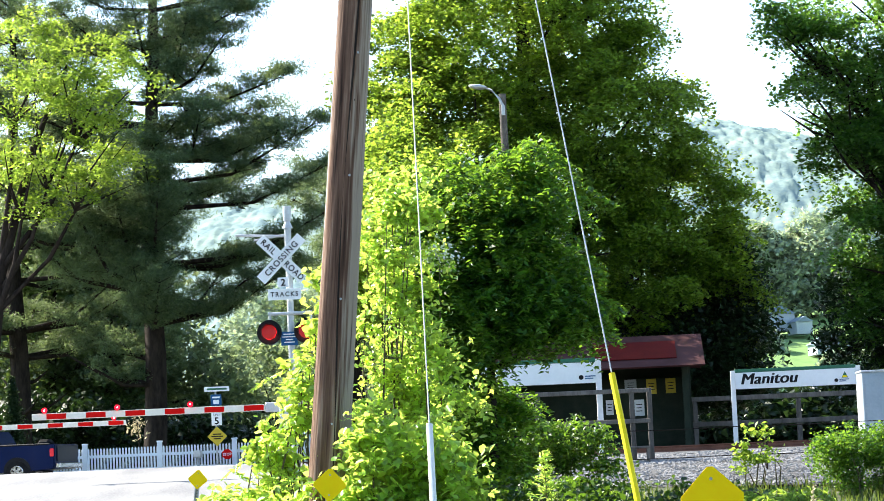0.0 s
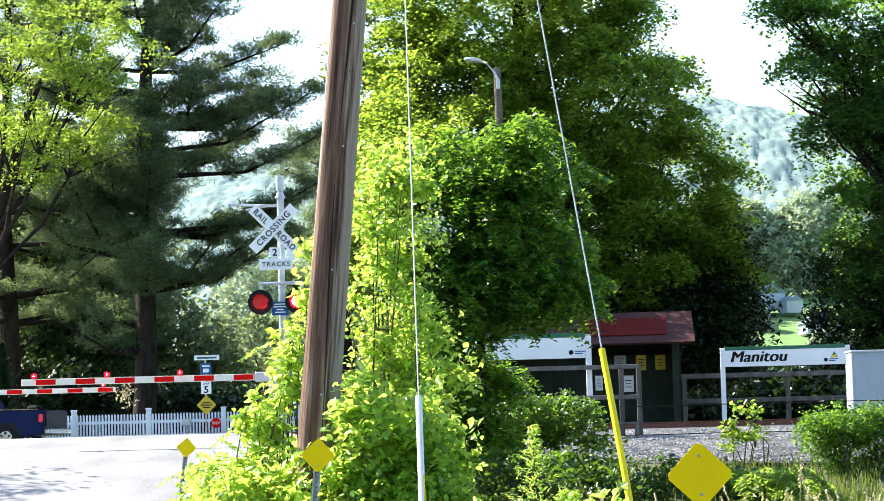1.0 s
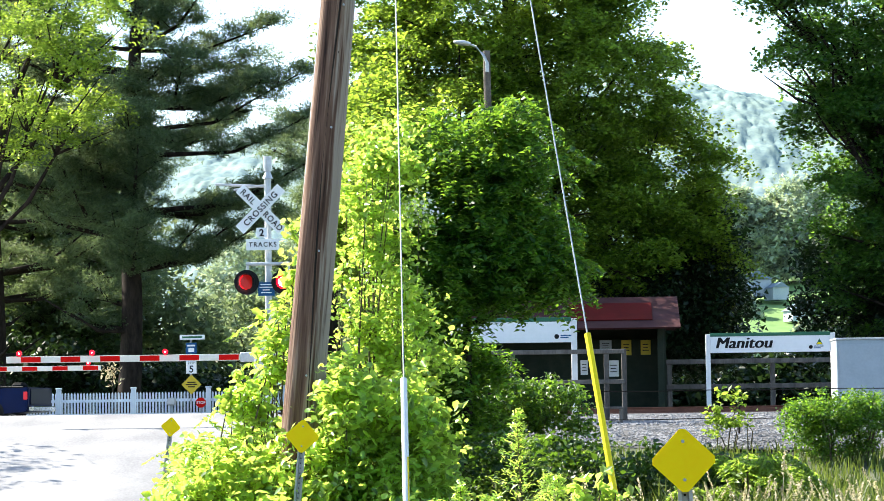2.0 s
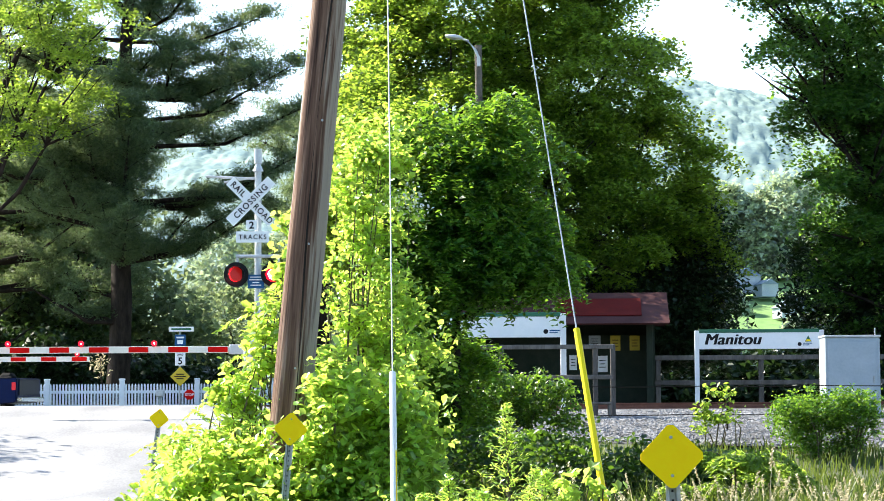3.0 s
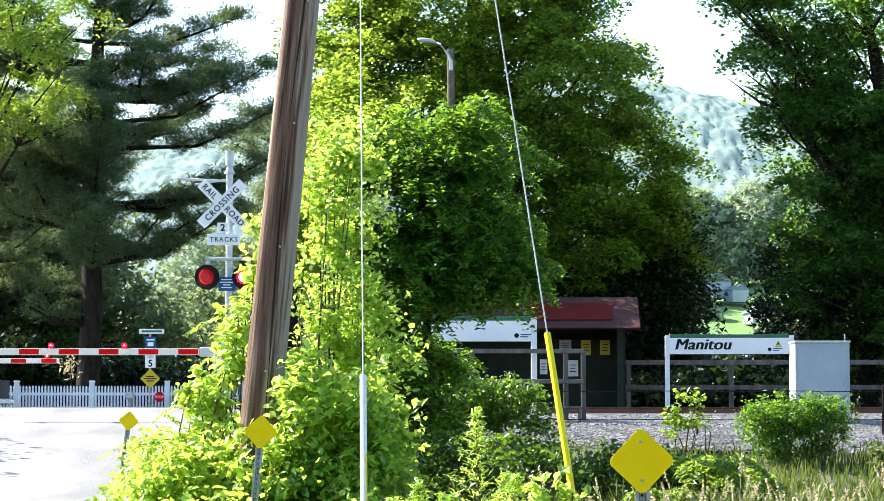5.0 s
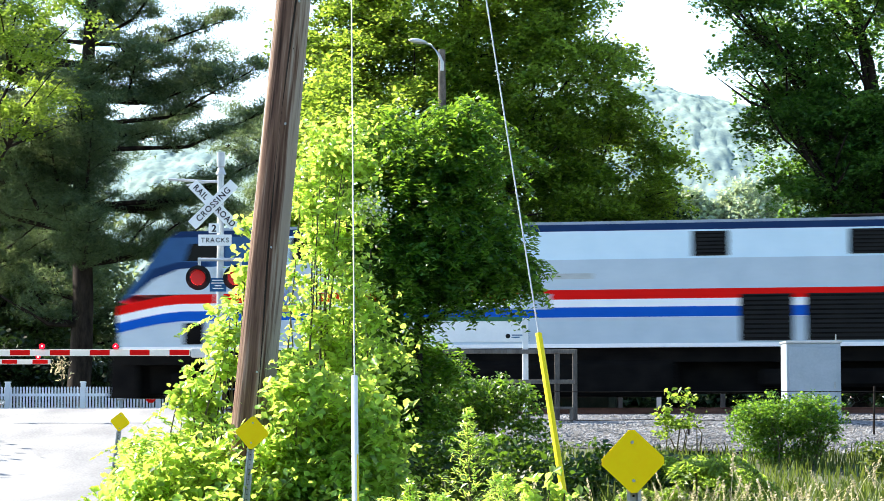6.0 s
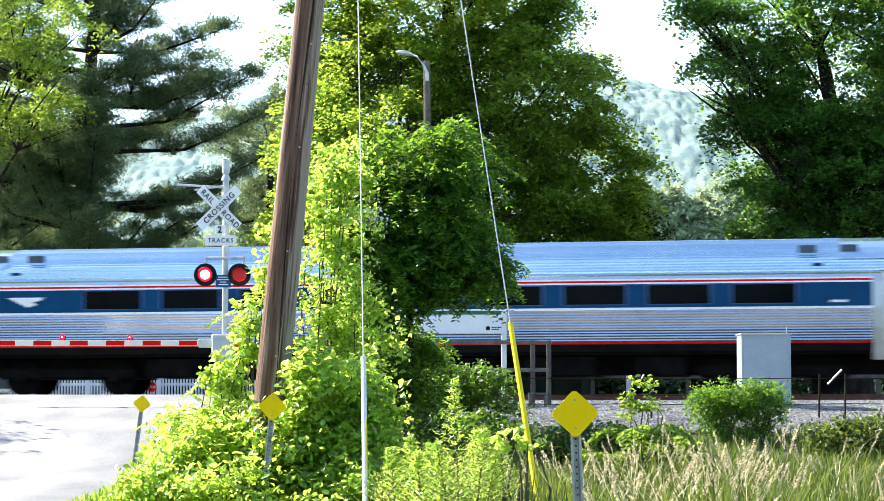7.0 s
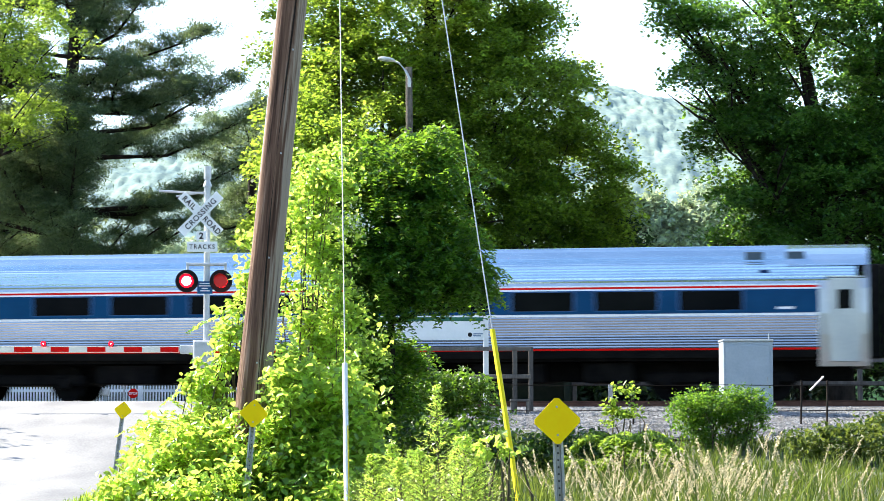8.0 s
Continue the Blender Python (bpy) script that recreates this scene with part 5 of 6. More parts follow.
    part("centre_sill", box(LEN - 0.8, 1.1, 0.5, (LEN / 2, 0, 0.74), 0.03), UNDER, t)
    for a, b in ((0.0, 2.0), (LEN - 2.0, LEN)):
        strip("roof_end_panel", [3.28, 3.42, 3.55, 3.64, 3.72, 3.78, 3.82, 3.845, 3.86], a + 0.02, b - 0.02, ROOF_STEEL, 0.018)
        for k in (1.75, 2.75):
            q = k if a == 0 else LEN - k
            for s in (-1, 1):
                part("roof_vent", box(0.44, 0.10, 0.22, (q, s * (side(3.5) + 0.02), 3.53), 0.01), VENT_GREY, t)
    for x in (2.3, LEN - 2.5):
        for s in (-1, 1):
            part("side_grille", box(0.26, 0.03, 0.09, (x, s * (side(3.12) + 0.01), 3.13), 0.005), NAVY, t)
    for k in range(9):
        x = 5.0 + k * 2.07
        for s in (-1, 1):
            w = part("window_frame", box(1.62, 0.03, 0.53, (x, s * (side(2.4) + 0.002), 2.43), 0.012), FRAME_BLUE, t)
            part("pane", box(1.53, 0.03, 0.475, (x, s * (side(2.4) + 0.008), 2.435), 0.012), WINDOW_DARK, w)
    for s in (-1, 1):
        bm = prism([(2.15, 2.52), (3.15, 2.52), (3.05, 2.44), (2.85, 2.40), (2.95, 2.33), (2.7, 2.26), (2.45, 2.38), (2.28, 2.46)], 0.01)
        bm.transform(Matrix.Translation((0, s * (side(2.4) + 0.008) - 0.005, 0)))
        part("emblem", bm, SIGN_WHITE, t, "pale swoosh emblem")
        part("small_print", box(0.5, 0.006, 0.07, (1.45, s * (side(2.25) + 0.006), 2.22)), SIGN_WHITE, t)
        part("small_print", box(0.4, 0.006, 0.06, (LEN - 2.0, s * (side(2.25) + 0.006), 2.24)), SIGN_WHITE, t)
    for x in (3.6, LEN - 3.6):
        bogie(t, x, 1.3, 0.46)
    for k, (x, ln, h) in enumerate(((6.6, 1.6, 0.5), (8.8, 1.4, 0.55), (11.2, 2.2, 0.5), (14.0, 1.6, 0.6), (16.5, 1.8, 0.5), (19.0, 1.2, 0.5))):
        part("underfloor_box", box(ln, 2.3, h, (x, 0, 0.95 - h / 2), 0.03), UNDER, t)
    return t


def bogie(t, x, half, wr, axles=2):
    b = part("bogie", box(half * 2 + 1.1, 2.1, 0.28, (x, 0, wr + 0.10), 0.05), UNDER, t)
    for k in range(axles):
        ax = x - half + 2 * half * k / (axles - 1)
        for s in (-0.72, 0.72):
            part("wheel", rod((ax, s - 0.06, wr), (ax, s + 0.06, wr), wr, sides=24), UNDER, b)
        part("axle_box", box(0.3, 2.3, 0.26, (ax, 0, wr), 0.04), UNDER, b)
    return b


def locomotive():
    """x back from the nose; z from the rail top."""
    t = thing("locomotive", 0, 0, 0, label="silver diesel locomotive with red and blue stripes and navy cab", category="locomotive")
    LEN, W = 21.2, 1.48

    def slab(name, outline, mat, off=0.0, label="", parent=t):
        bm = prism(outline, 2 * (W + off), at=(0, -(W + off), 0))
        return part(name, bm, mat, parent, label)

    def front(z):
        return float(np.interp(z, [1.3, 2.2, 2.42, 4.05, 4.25], [0.36, 0.30, 0.33, 1.57, 1.9]))

    def band(name, z0, z1, mat, off=0.0, x1=LEN, x0=None, dip=0.0):
        zs = np.linspace(z0, z1, 5)
        if x0 is None:
            drop = lambda x: dip * max(0.0, 1 - (x - 0.3) / 1.5) ** 1.3
            nose = [(front(z - dip), z - drop(front(z - dip))) for z in zs]
            mid = [(x, z1 - drop(x)) for x in (0.9, 1.4, 1.9) if x > nose[-1][0] + 0.05]
            low = [(x, z0 - drop(x)) for x in (1.9, 1.4, 0.9) if x > nose[0][0] + 0.05]
            pts = nose + mid + [(x1, z1), (x1, z0)] + low
        else:
            pts = [(x0, z) for z in zs] + [(x1, z1), (x1, z0)]
        return slab(name, pts[::-1], mat, off)

    band("lower_body", 1.45, 2.04, LOCO_GREY)
    band("sill", 1.36, 1.45, SIGN_WHITE, 0.02)
    band("white_band", 2.04, 2.04 + 0.01, LOCO_LIGHT, dip=0.27)
    band("blue_stripe", 2.05, 2.28, LOCO_BLUE, 0.004, dip=0.27)
    band("white_stripe", 2.28, 2.46, SIGN_WHITE, 0.004, dip=0.27)
    band("red_stripe", 2.46, 2.68, STRIPE_RED, 0.004, dip=0.27)
    band("upper_body", 2.68, 3.37, LOCO_GREY)
    band("grille_band", 3.37, 4.02, LOCO_LIGHT, -0.02)
    band("roof_edge", 4.02, 4.18, NAVY, -0.06)
    slab("roof", [(2.4, 4.18), (LEN, 4.18), (LEN, 4.27), (2.4, 4.27)], ROOF_GREY, -0.35)
    cab_ = slab("cab_side", [(front(2.5) - 0.02, 2.5), (0.75, 2.72), (1.2, 3.08), (1.8, 3.30), (3.9, 3.37), (4.3, 4.03), (front(4.03) - 0.02, 4.03), (front(3.2) - 0.02, 3.2)], CAB_BLUE, 0.006, "blue cab side sweeping down to the nose")
    slab("cab_window", [(1.95, 3.47), (2.9, 3.47), (2.9, 3.88), (2.1, 3.88)], WINDOW_DARK, 0.012, parent=cab_)
    # navy band painted as a shadow line along the cab's lower edge
    slab("nose_shadow_band", [(0.70, 2.72), (0.78, 2.72), (1.22, 3.06), (1.8, 3.28), (2.6, 3.34), (2.6, 3.43), (1.8, 3.45), (1.15, 3.28)], NAVY, 0.010, parent=cab_)
    ws = box(0.04, 2.4, 1.6, (0, 0, 0), 0.01)
    ws.transform(Matrix.Translation((0.98, 0, 3.30)) @ Matrix.Rotation(math.atan2(1.24, 1.63), 4, "Y"))
    part("windscreen", ws, WINDOW_DARK, t)
    for s in (-1, 1):
        y = s * (W - 0.018)
        for k, (x, wd) in enumerate(((4.82, 0.6), (5.81, 0.6), (7.05, 1.35), (8.43, 0.86), (14.32, 0.82), (17.88, 0.94), (19.06, 0.88))):
            g = part("grille", box(wd, 0.03, 0.56, (x, y, 3.70)), BLACK, t)
            for q in range(6):
                part("slat", box(wd - 0.06, 0.02, 0.03, (x, y + s * 0.016, 3.48 + q * 0.088)), UNDER, g)
        for x0, x1 in ((14.97, 16.15), (16.45, 18.30)):
            g = part("radiator_grille", box(x1 - x0, 0.03, 1.05, ((x0 + x1) / 2, s * (W + 0.003), 2.02)), BLACK, t)
            for q in range(10):
                part("slat", box(x1 - x0 - 0.06, 0.02, 0.04, ((x0 + x1) / 2, s * (W + 0.02), 1.55 + q * 0.105)), UNDER, g)
        d = part("rear_door", box(0.74, 0.03, 1.9, (20.05, s * (W + 0.003), 2.42), 0.01), LOCO_GREY, t)
        part("door_window", box(0.40, 0.03, 0.55, (20.05, s * (W + 0.012), 3.0), 0.02), WINDOW_DARK, d)
        part("door_stripe", box(0.74, 0.012, 0.22, (20.05, s * (W + 0.02), 2.57)), STRIPE_RED, d)
        part("door_stripe", box(0.74, 0.012, 0.23, (20.05, s * (W + 0.02), 2.165)), LOCO_BLUE, d)
        for x in (19.55, 20.55):
            part("handrail", rod((x, s * (W + 0.05), 1.5), (x, s * (W + 0.05), 2.9), 0.018, sides=6), GALV, t)
        for x in (2.75, 3.6):
            part("handrail", rod((x, s * (W + 0.05), 1.5), (x, s * (W + 0.05), 3.3), 0.02, sides=6), GALV, t)
        part("cab_step_recess", box(0.5, 0.02, 0.5, (2.2, s * (W + 0.004), 1.75)), UNDER, t)
        disc = part("seal_decal", rod((4.75, s * (W - 0.01), 2.50), (4.75, s * (W + 0.012), 2.50), 0.45, sides=28), LOCO_BLUE, t, "round blue, green and yellow seal decal")
        part("seal_centre", rod((4.75, s * (W - 0.01), 2.62), (4.75, s * (W + 0.016), 2.62), 0.33, sides=24), FAR_WALL, disc)
        part("seal_ribbon", box(0.95, 0.036, 0.16, (4.75, s * W, 2.32)), NOTICE_YELLOW, disc)
        bm = prism([(8.75, 3.12), (9.45, 3.14), (9.35, 3.05), (9.25, 3.0), (9.2, 2.90), (9.0, 3.0)], 0.012, at=(0, s * W - 0.006, 0))
        part("emblem", bm, GALV, t, "grey swoosh emblem")
        part("wordmark_bar", box(2.1, 0.012, 0.13, (10.6, s * W, 2.99)), GALV, t)
        part("number_bar", box(0.95, 0.014, 0.36, (10.2, s * (W + 0.006), 2.42)), LOCO_GREY, t)
        part("fuel_filler", box(0.42, 0.03, 0.3, (9.9, s * (W + 0.003), 1.66), 0.03), UNDER, t)
    part("nose_plow", prism([(0.0, 0.25), (0.7, 0.25), (0.7, 1.36), (0.05, 1.36)], 2.4, at=(0, -1.2, 0)), UNDER, t)
    part("underframe", box(LEN - 0.4, 2.5, 0.34, (LEN / 2 + 0.1, 0, 1.2)), UNDER, t)
    part("fuel_tank", box(6.4, 2.7, 0.85, (10.3, 0, 0.68), 0.12), UNDER, t)
    part("centre_sill", box(LEN - 1.6, 1.5, 0.75, (LEN / 2, 0, 0.70), 0.05), UNDER, t)
    for x in (3.6, 17.4):
        part("bogie_side_frame", box(4.0, 2.36, 0.42, (x, 0, 0.66), 0.08), UNDER, t)
    for x in (3.6, 17.4):
        bogie(t, x, 1.37, 0.51)
    for k in range(4):
        part("step", box(0.5, 0.2, 0.04, (20.05, -1.45, 0.45 + k * 0.26)), BOX_GREY, t)
        part("step", box(0.5, 0.2, 0.04, (2.9, -1.45, 0.45 + k * 0.26)), BOX_GREY, t)
    part("rear_wall", box(0.3, 2.6, 2.7, (LEN + 0.1, 0, 2.7), 0.04), UNDER, t)
    part("exhaust_hatch", box(2.6, 1.5, 0.14, (18.3, 0, 4.31), 0.03), UNDER, t)
    return t


# ---- vegetation near the camera ----
def clump(name, base, lobes, clusters, per, spread, size, mat, seed, label, category, stems=10, aspect=0.7, hang=0.4, kind="leaf", shell=0.4, up=0.5, pad=0.0):
    t = thing(name, *base, label=label, category=category)
    r = rng(seed)
    loc = [(a - base[0], b - base[1], c - base[2], d, e, f) for a, b, c, d, e, f in lobes]
    pts, c = pad_points(loc, clusters, per, pad, seed) if pad else lobes_points(loc, clusters, per, spread, seed, shell)
    leaf_mesh("foliage", pts, r.uniform(0.6, 1.3, len(pts)) * size, mat, seed + 1, t, aspect=aspect, hang=hang, kind=kind, up=up)
    paths = []
    for k in range(stems):
        e = c[r.integers(len(c))]
        s = np.array([e[0] * 0.55 + r.normal() * 0.1, e[1] * 0.5, -0.1])
        m = (s + e) / 2 + r.normal(size=3) * 0.08 + [0, 0, 0.1]
        paths.append(([tuple(s), tuple(m), tuple(e)], [0.018, 0.012, 0.004]))
    limbs("stem", paths, t, TWIG, 5)["kind"] = "stuff"
    return t


clump("vine_thicket", (-1.4, 23.6, 0.1),
      [(-1.15, 23.5, 1.05, 0.62, 0.55, 0.95), (-0.62, 23.4, 1.25, 0.40, 0.5, 0.75), (-0.75, 23.3, 0.75, 0.55, 0.5, 0.75), (-1.35, 23.05, 1.55, 0.28, 0.25, 0.62), (-2.0, 23.6, 0.85, 0.5, 0.5, 0.65), (-2.5, 23.6, 0.75, 0.42, 0.5, 0.55), (-2.95, 23.7, 0.50, 0.4, 0.45, 0.5),
       (-1.6, 23.0, 0.75, 0.5, 0.25, 0.5), (-2.3, 25.2, 0.9, 0.7, 0.5, 0.6), (-3.1, 26.0, 0.8, 0.5, 0.6, 0.5), (-1.2, 22.9, 0.5, 0.9, 0.3, 0.5), (-2.2, 22.5, 0.35, 0.7, 0.3, 0.4), (-3.1, 23.2, 0.4, 0.5, 0.4, 0.45), (-0.8, 22.4, 0.3, 0.7, 0.3, 0.4)],
      1350, 20, 0.11, 0.092, L_VINE, 111, "bright green vine thicket swallowing the foot of the pole", "vines", stems=30)
clump("climbing_vine", (-1.25, 25.6, 0.2),
      [(-1.15, 25.6, 3.0, 0.55, 0.5, 0.8), (-1.05, 25.6, 4.0, 0.48, 0.45, 0.7), (-1.0, 25.7, 4.6, 0.40, 0.4, 0.4), (-0.75, 25.6, 2.3, 0.6, 0.5, 0.6), (-1.2, 25.6, 1.6, 0.7, 0.5, 0.8)],
      230, 40, 0.11, 0.078, L_VINE, 121, "yellow-green vines climbing a dead stem beside the pole", "vines", stems=26, pad=0.21)
clump("vine_sprays", (-2.15, 24.3, 0.2),
      [(-2.15, 24.3, 2.3, 0.18, 0.3, 0.5), (-1.93, 24.3, 3.15, 0.12, 0.25, 0.5), (-2.45, 24.3, 1.7, 0.25, 0.3, 0.35)],
      90, 13, 0.09, 0.10, L_VINE, 125, "loose vine sprays reaching out beside the signal", "vines", stems=12)
broadleaf("sumac_tree", (-0.12, 29, 0.1), 0.07,
          [(0.15, 29, 4.85, 1.0, 0.8, 0.6), (-1.0, 29.1, 4.75, 0.4, 0.5, 0.4), (-0.9, 28.9, 4.1, 0.4, 0.5, 0.5), (-0.35, 28.8, 4.0, 0.85, 0.8, 0.8), (0.55, 28.9, 3.7, 0.75, 0.8, 0.8), (-0.1, 28.8, 3.45, 0.8, 0.7, 0.5), (0.85, 29, 3.6, 0.45, 0.5, 0.40), (-0.05, 29.3, 2.1, 0.38, 0.4, 0.95), (-0.62, 28.8, 2.4, 0.45, 0.6, 0.6), (0.5, 28.9, 5.42, 0.5, 0.5, 0.3), (-0.35, 29, 5.25, 0.5, 0.5, 0.25), (1.12, 29, 3.45, 0.2, 0.4, 0.3),
           (-0.5, 29, 1.6, 0.5, 0.4, 0.8)],
          700, 5, 0.12, 0.10, L_DARK, 131, "small dark-leaved sumac tree with drooping feathered leaves", "tree", aspect=0.44, shell=0.3, fronds=True, low=0.78, top=0.8)
clump("hedge_vines", (0.9, 33, 0.2), [(0.35, 33, 1.75, 0.5, 0.5, 0.4), (0.95, 33, 1.7, 0.5, 0.5, 0.38), (1.5, 33, 1.6, 0.35, 0.4, 0.36), (0.8, 33, 1.1, 1.0, 0.5, 0.6), (0.1, 33, 1.2, 0.5, 0.5, 0.8)],
      200, 52, 0.11, 0.064, L_HEDGE, 141, "low mound of vines over the fence", "vines", stems=14, pad=0.22)
clump("round_shrub", (6.2, 39.2, 0.6), [(6.2, 39.2, 1.6, 0.8, 0.6, 0.36), (5.7, 39.2, 1.4, 0.42, 0.5, 0.38), (6.8, 39.2, 1.45, 0.42, 0.5, 0.42), (6.25, 39.2, 1.05, 0.7, 0.5, 0.4)],
      520, 26, 0.10, 0.058, L_DARK, 151, "round green shrub at the foot of the bank", "shrub", stems=12, kind="quad")
clump("sapling", (4.55, 41, 0.8), [(4.6, 41, 1.85, 0.28, 0.25, 0.2), (4.35, 41, 1.45, 0.28, 0.2, 0.25), (4.7, 41, 1.5, 0.25, 0.2, 0.2)], 30, 12, 0.08, 0.10, L_LOCUST, 161, "thin sapling on the stony bank", "shrub", stems=7)
clump("bramble", (2.2, 27, 0.05), [(2.2, 27, 0.78, 0.9, 0.5, 0.35), (1.0, 26, 0.8, 0.7, 0.5, 0.5), (3.3, 27, 0.66, 0.8, 0.5, 0.3), (0.2, 25.5, 0.8, 0.7, 0.4, 0.5)], 520, 18, 0.11, 0.075, L_BRUSH, 171, "dark bramble under the grass edge", "shrub", stems=14)
clump("bank_brush", (3, 41.6, 0.7), [(1.6, 41.6, 0.78, 1.0, 0.4, 0.22), (3.1, 41.6, 0.76, 0.9, 0.4, 0.2), (7.9, 41.4, 0.8, 1.0, 0.4, 0.24), (9.6, 41.5, 0.85, 1.0, 0.4, 0.26), (4.6, 40.5, 0.6, 0.9, 0.4, 0.22)], 240, 30, 0.11, 0.08, L_BRUSH, 177, "dark low brush along the edge of the ballast", "shrub", stems=8, pad=0.2)
clump("bank_shrub", (9.6, 38, 0.6), [(9.4, 38, 1.0, 0.9, 0.6, 0.4), (8.0, 37, 0.85, 0.8, 0.5, 0.35), (11, 38, 1.1, 0.9, 0.5, 0.5)], 300, 15, 0.11, 0.10, L_GRASS, 175, "pale leafy weeds along the wire fence", "weeds", stems=10)


t = thing("sumac_sprays", -2.4, 24.2, 0.15, label="bright feathered sumac fronds beside the pole", category="shrub")
r_ = rng(185)
ends = np.concatenate([np.array([-0.15, 0, 1.15]) + r_.normal(size=(34, 3)) * [0.33, 0.15, 0.28], np.array([0.32, 0, 2.45]) + r_.normal(size=(9, 3)) * [0.10, 0.1, 0.25], np.array([-0.5, -0.2, 0.75]) + r_.normal(size=(20, 3)) * [0.25, 0.15, 0.2]])
pp, ww = frond_points(ends, 186, 0.42, 11, 0.5)
leaf_mesh("frond", pp, r_.uniform(0.085, 0.12, len(pp)), L_VINE, 187, t, aspect=0.24, up=0.9, way=ww)["kind"] = "stuff"
limbs("stem", [([(0.1 * k, 0, -0.1), tuple(ends[k * 7] * [0.7, 0.7, 0.6]), tuple(ends[k * 7])], [0.014, 0.010, 0.005]) for k in range(8)], t, TWIG, 5)["kind"] = "stuff"

t = thing("white_blossom", -0.63, 26.1, 0.2, label="small white blossom among the climbing vines", category="flower")
r_ = rng(191)
bp_ = np.array([0.0, -0.35, 3.72]) + r_.normal(size=(260, 3)) * [0.16, 0.1, 0.10]
leaf_mesh("petals", bp_, r_.uniform(0.02, 0.04, 260), SIGN_WHITE, 192, t, aspect=0.8, up=0.3)["kind"] = "stuff"
limbs("stem", [([(0, 0, 0), (-0.05, -0.2, 2.0), (0, -0.35, 3.7)], [0.012, 0.008, 0.004])], t, TWIG, 5)


def plume_weed(x, y, h, lean, seed, mat, label):
    """A feathery tall weed: one stem with short side sprays that shrink to the tip."""
    t = thing("tall_weed", x, y, float(ground_z(x, y)), 0, label, "weed", "tall weeds")
    r = rng(seed)
    pts, size, paths, dirs = [], [], [], []
    top = np.array([lean, 0, h])
    paths.append(([(0, 0, 0), (lean * 0.3, 0, h * 0.5), tuple(top)], [0.010, 0.007, 0.002]))
    for k in range(80):
        f = 0.25 + 0.75 * k / 79
        c = np.array([lean * f ** 1.5, 0, h * f])
        a = k * 2.4
        ln = (0.50 * (1.0 - f) ** 1.15 / 0.75 + 0.02) * r.uniform(0.5, 1.2)
        e = c + np.array([math.cos(a) * ln, math.sin(a) * ln, ln * 0.55])
        paths.append(([tuple(c), tuple(e)], [0.003, 0.001]))
        for q in np.linspace(0.15, 1, 13):
            pts.append(c + (e - c) * q + r.normal(size=3) * 0.010)
            size.append(0.062 * (1.15 - 0.6 * q))
            sgn = 1 if len(pts) % 2 else -1
            out = (e - c) / ln + sgn * np.array([-math.sin(a), math.cos(a), 0.2]) * 0.6 + np.array([0, 0, 0.5])
            dirs.append(out / np.linalg.norm(out))
            pts[-1] = pts[-1] + dirs[-1] * 0.018
    limbs("stem", paths, t, TWIG, 5)
    leaf_mesh("leaflet", np.array(pts), np.array(size), mat, seed, t, aspect=0.22, up=0.8, kind="quad", way=np.array(dirs))["kind"] = "stuff"


for k, (x, y, h, lean) in enumerate([(0.29, 14, 1.54, -0.04), (-0.05, 14.3, 1.08, -0.06), (0.40, 13.6, 1.14, 0.09), (0.14, 13.8, 1.02, -0.10), (-0.22, 14.2, 0.98, -0.05), (0.52, 14.4, 1.00, 0.12), (0.22, 13.2, 1.04, -0.12), (0.36, 14.8, 1.12, 0.10), (0.02, 13.4, 0.96, -0.08), (0.46, 13.9, 0.98, 0.14)]):
    plume_weed(x, y, h, lean, 200 + k, L_VINE, "feathery bright green roadside weed")
clump("broadleaf_weed", (0.72, 14.2, 0), [(0.72, 14.2, 1.14, 0.13, 0.12, 0.09), (0.6, 14.2, 1.03, 0.12, 0.12, 0.07), (0.85, 14.2, 1.03, 0.12, 0.12, 0.06)], 18, 5, 0.04, 0.085, L_VINE, 181, "broad-leaved weed among the grass", "weed", stems=8, aspect=0.5, shell=0.2)


def fern(x, y, z, count, length, seed, mat, label, stalk=0.0):
    """Arching fronds, each a midrib with two rows of leaflets that shorten to the tip."""
    t = thing("fern", x, y, z, 0, label, "fern", "ferns on the bank")
    r = rng(seed)
    pts, nrm_size, paths, dirs = [], [], [], []
    for k in range(count):
        a = 2 * math.pi * k / count + r.normal() * 0.3
        d = np.array([math.cos(a), math.sin(a), 0])
        n = np.array([-d[1], d[0], 0])
        ln = length * r.uniform(0.7, 1.1)
        rib = [d * ln * q * 0.85 + np.array([0, 0, stalk + ln * (1.1 * q - 1.25 * q * q)]) for q in np.linspace(0, 1, 9)]
        paths.append(([tuple(p) for p in rib], list(np.linspace(0.006, 0.002, 9))))
        for q in np.linspace(0.12, 1, 14):
            i = min(7, int(q * 8))
            c = rib[i] + (rib[i + 1] - rib[i]) * (q * 8 - i)
            w = 0.30 * length * (1 - q) ** 0.7 + 0.02
            for s in (-1, 1):
                wv_ = n * s + d * 0.35 - np.array([0, 0, 0.45])
                for g in np.linspace(0.15, 1, 6):
                    pts.append(c + wv_ * w * g)
                    nrm_size.append(0.075 * length / 0.6)
                    dirs.append(wv_ / np.linalg.norm(wv_))
    paths.append(([(0, 0, -0.1), (0.02, 0, stalk * 0.5), (0, 0, stalk + 0.02)], [0.014, 0.011, 0.008]))
    limbs("midrib", paths, t, TWIG, 5)["kind"] = "stuff"
    leaf_mesh("frond", np.array(pts), np.array(nrm_size), mat, seed, t, aspect=0.34, up=0.5, kind="quad", way=np.array(dirs))["kind"] = "stuff"


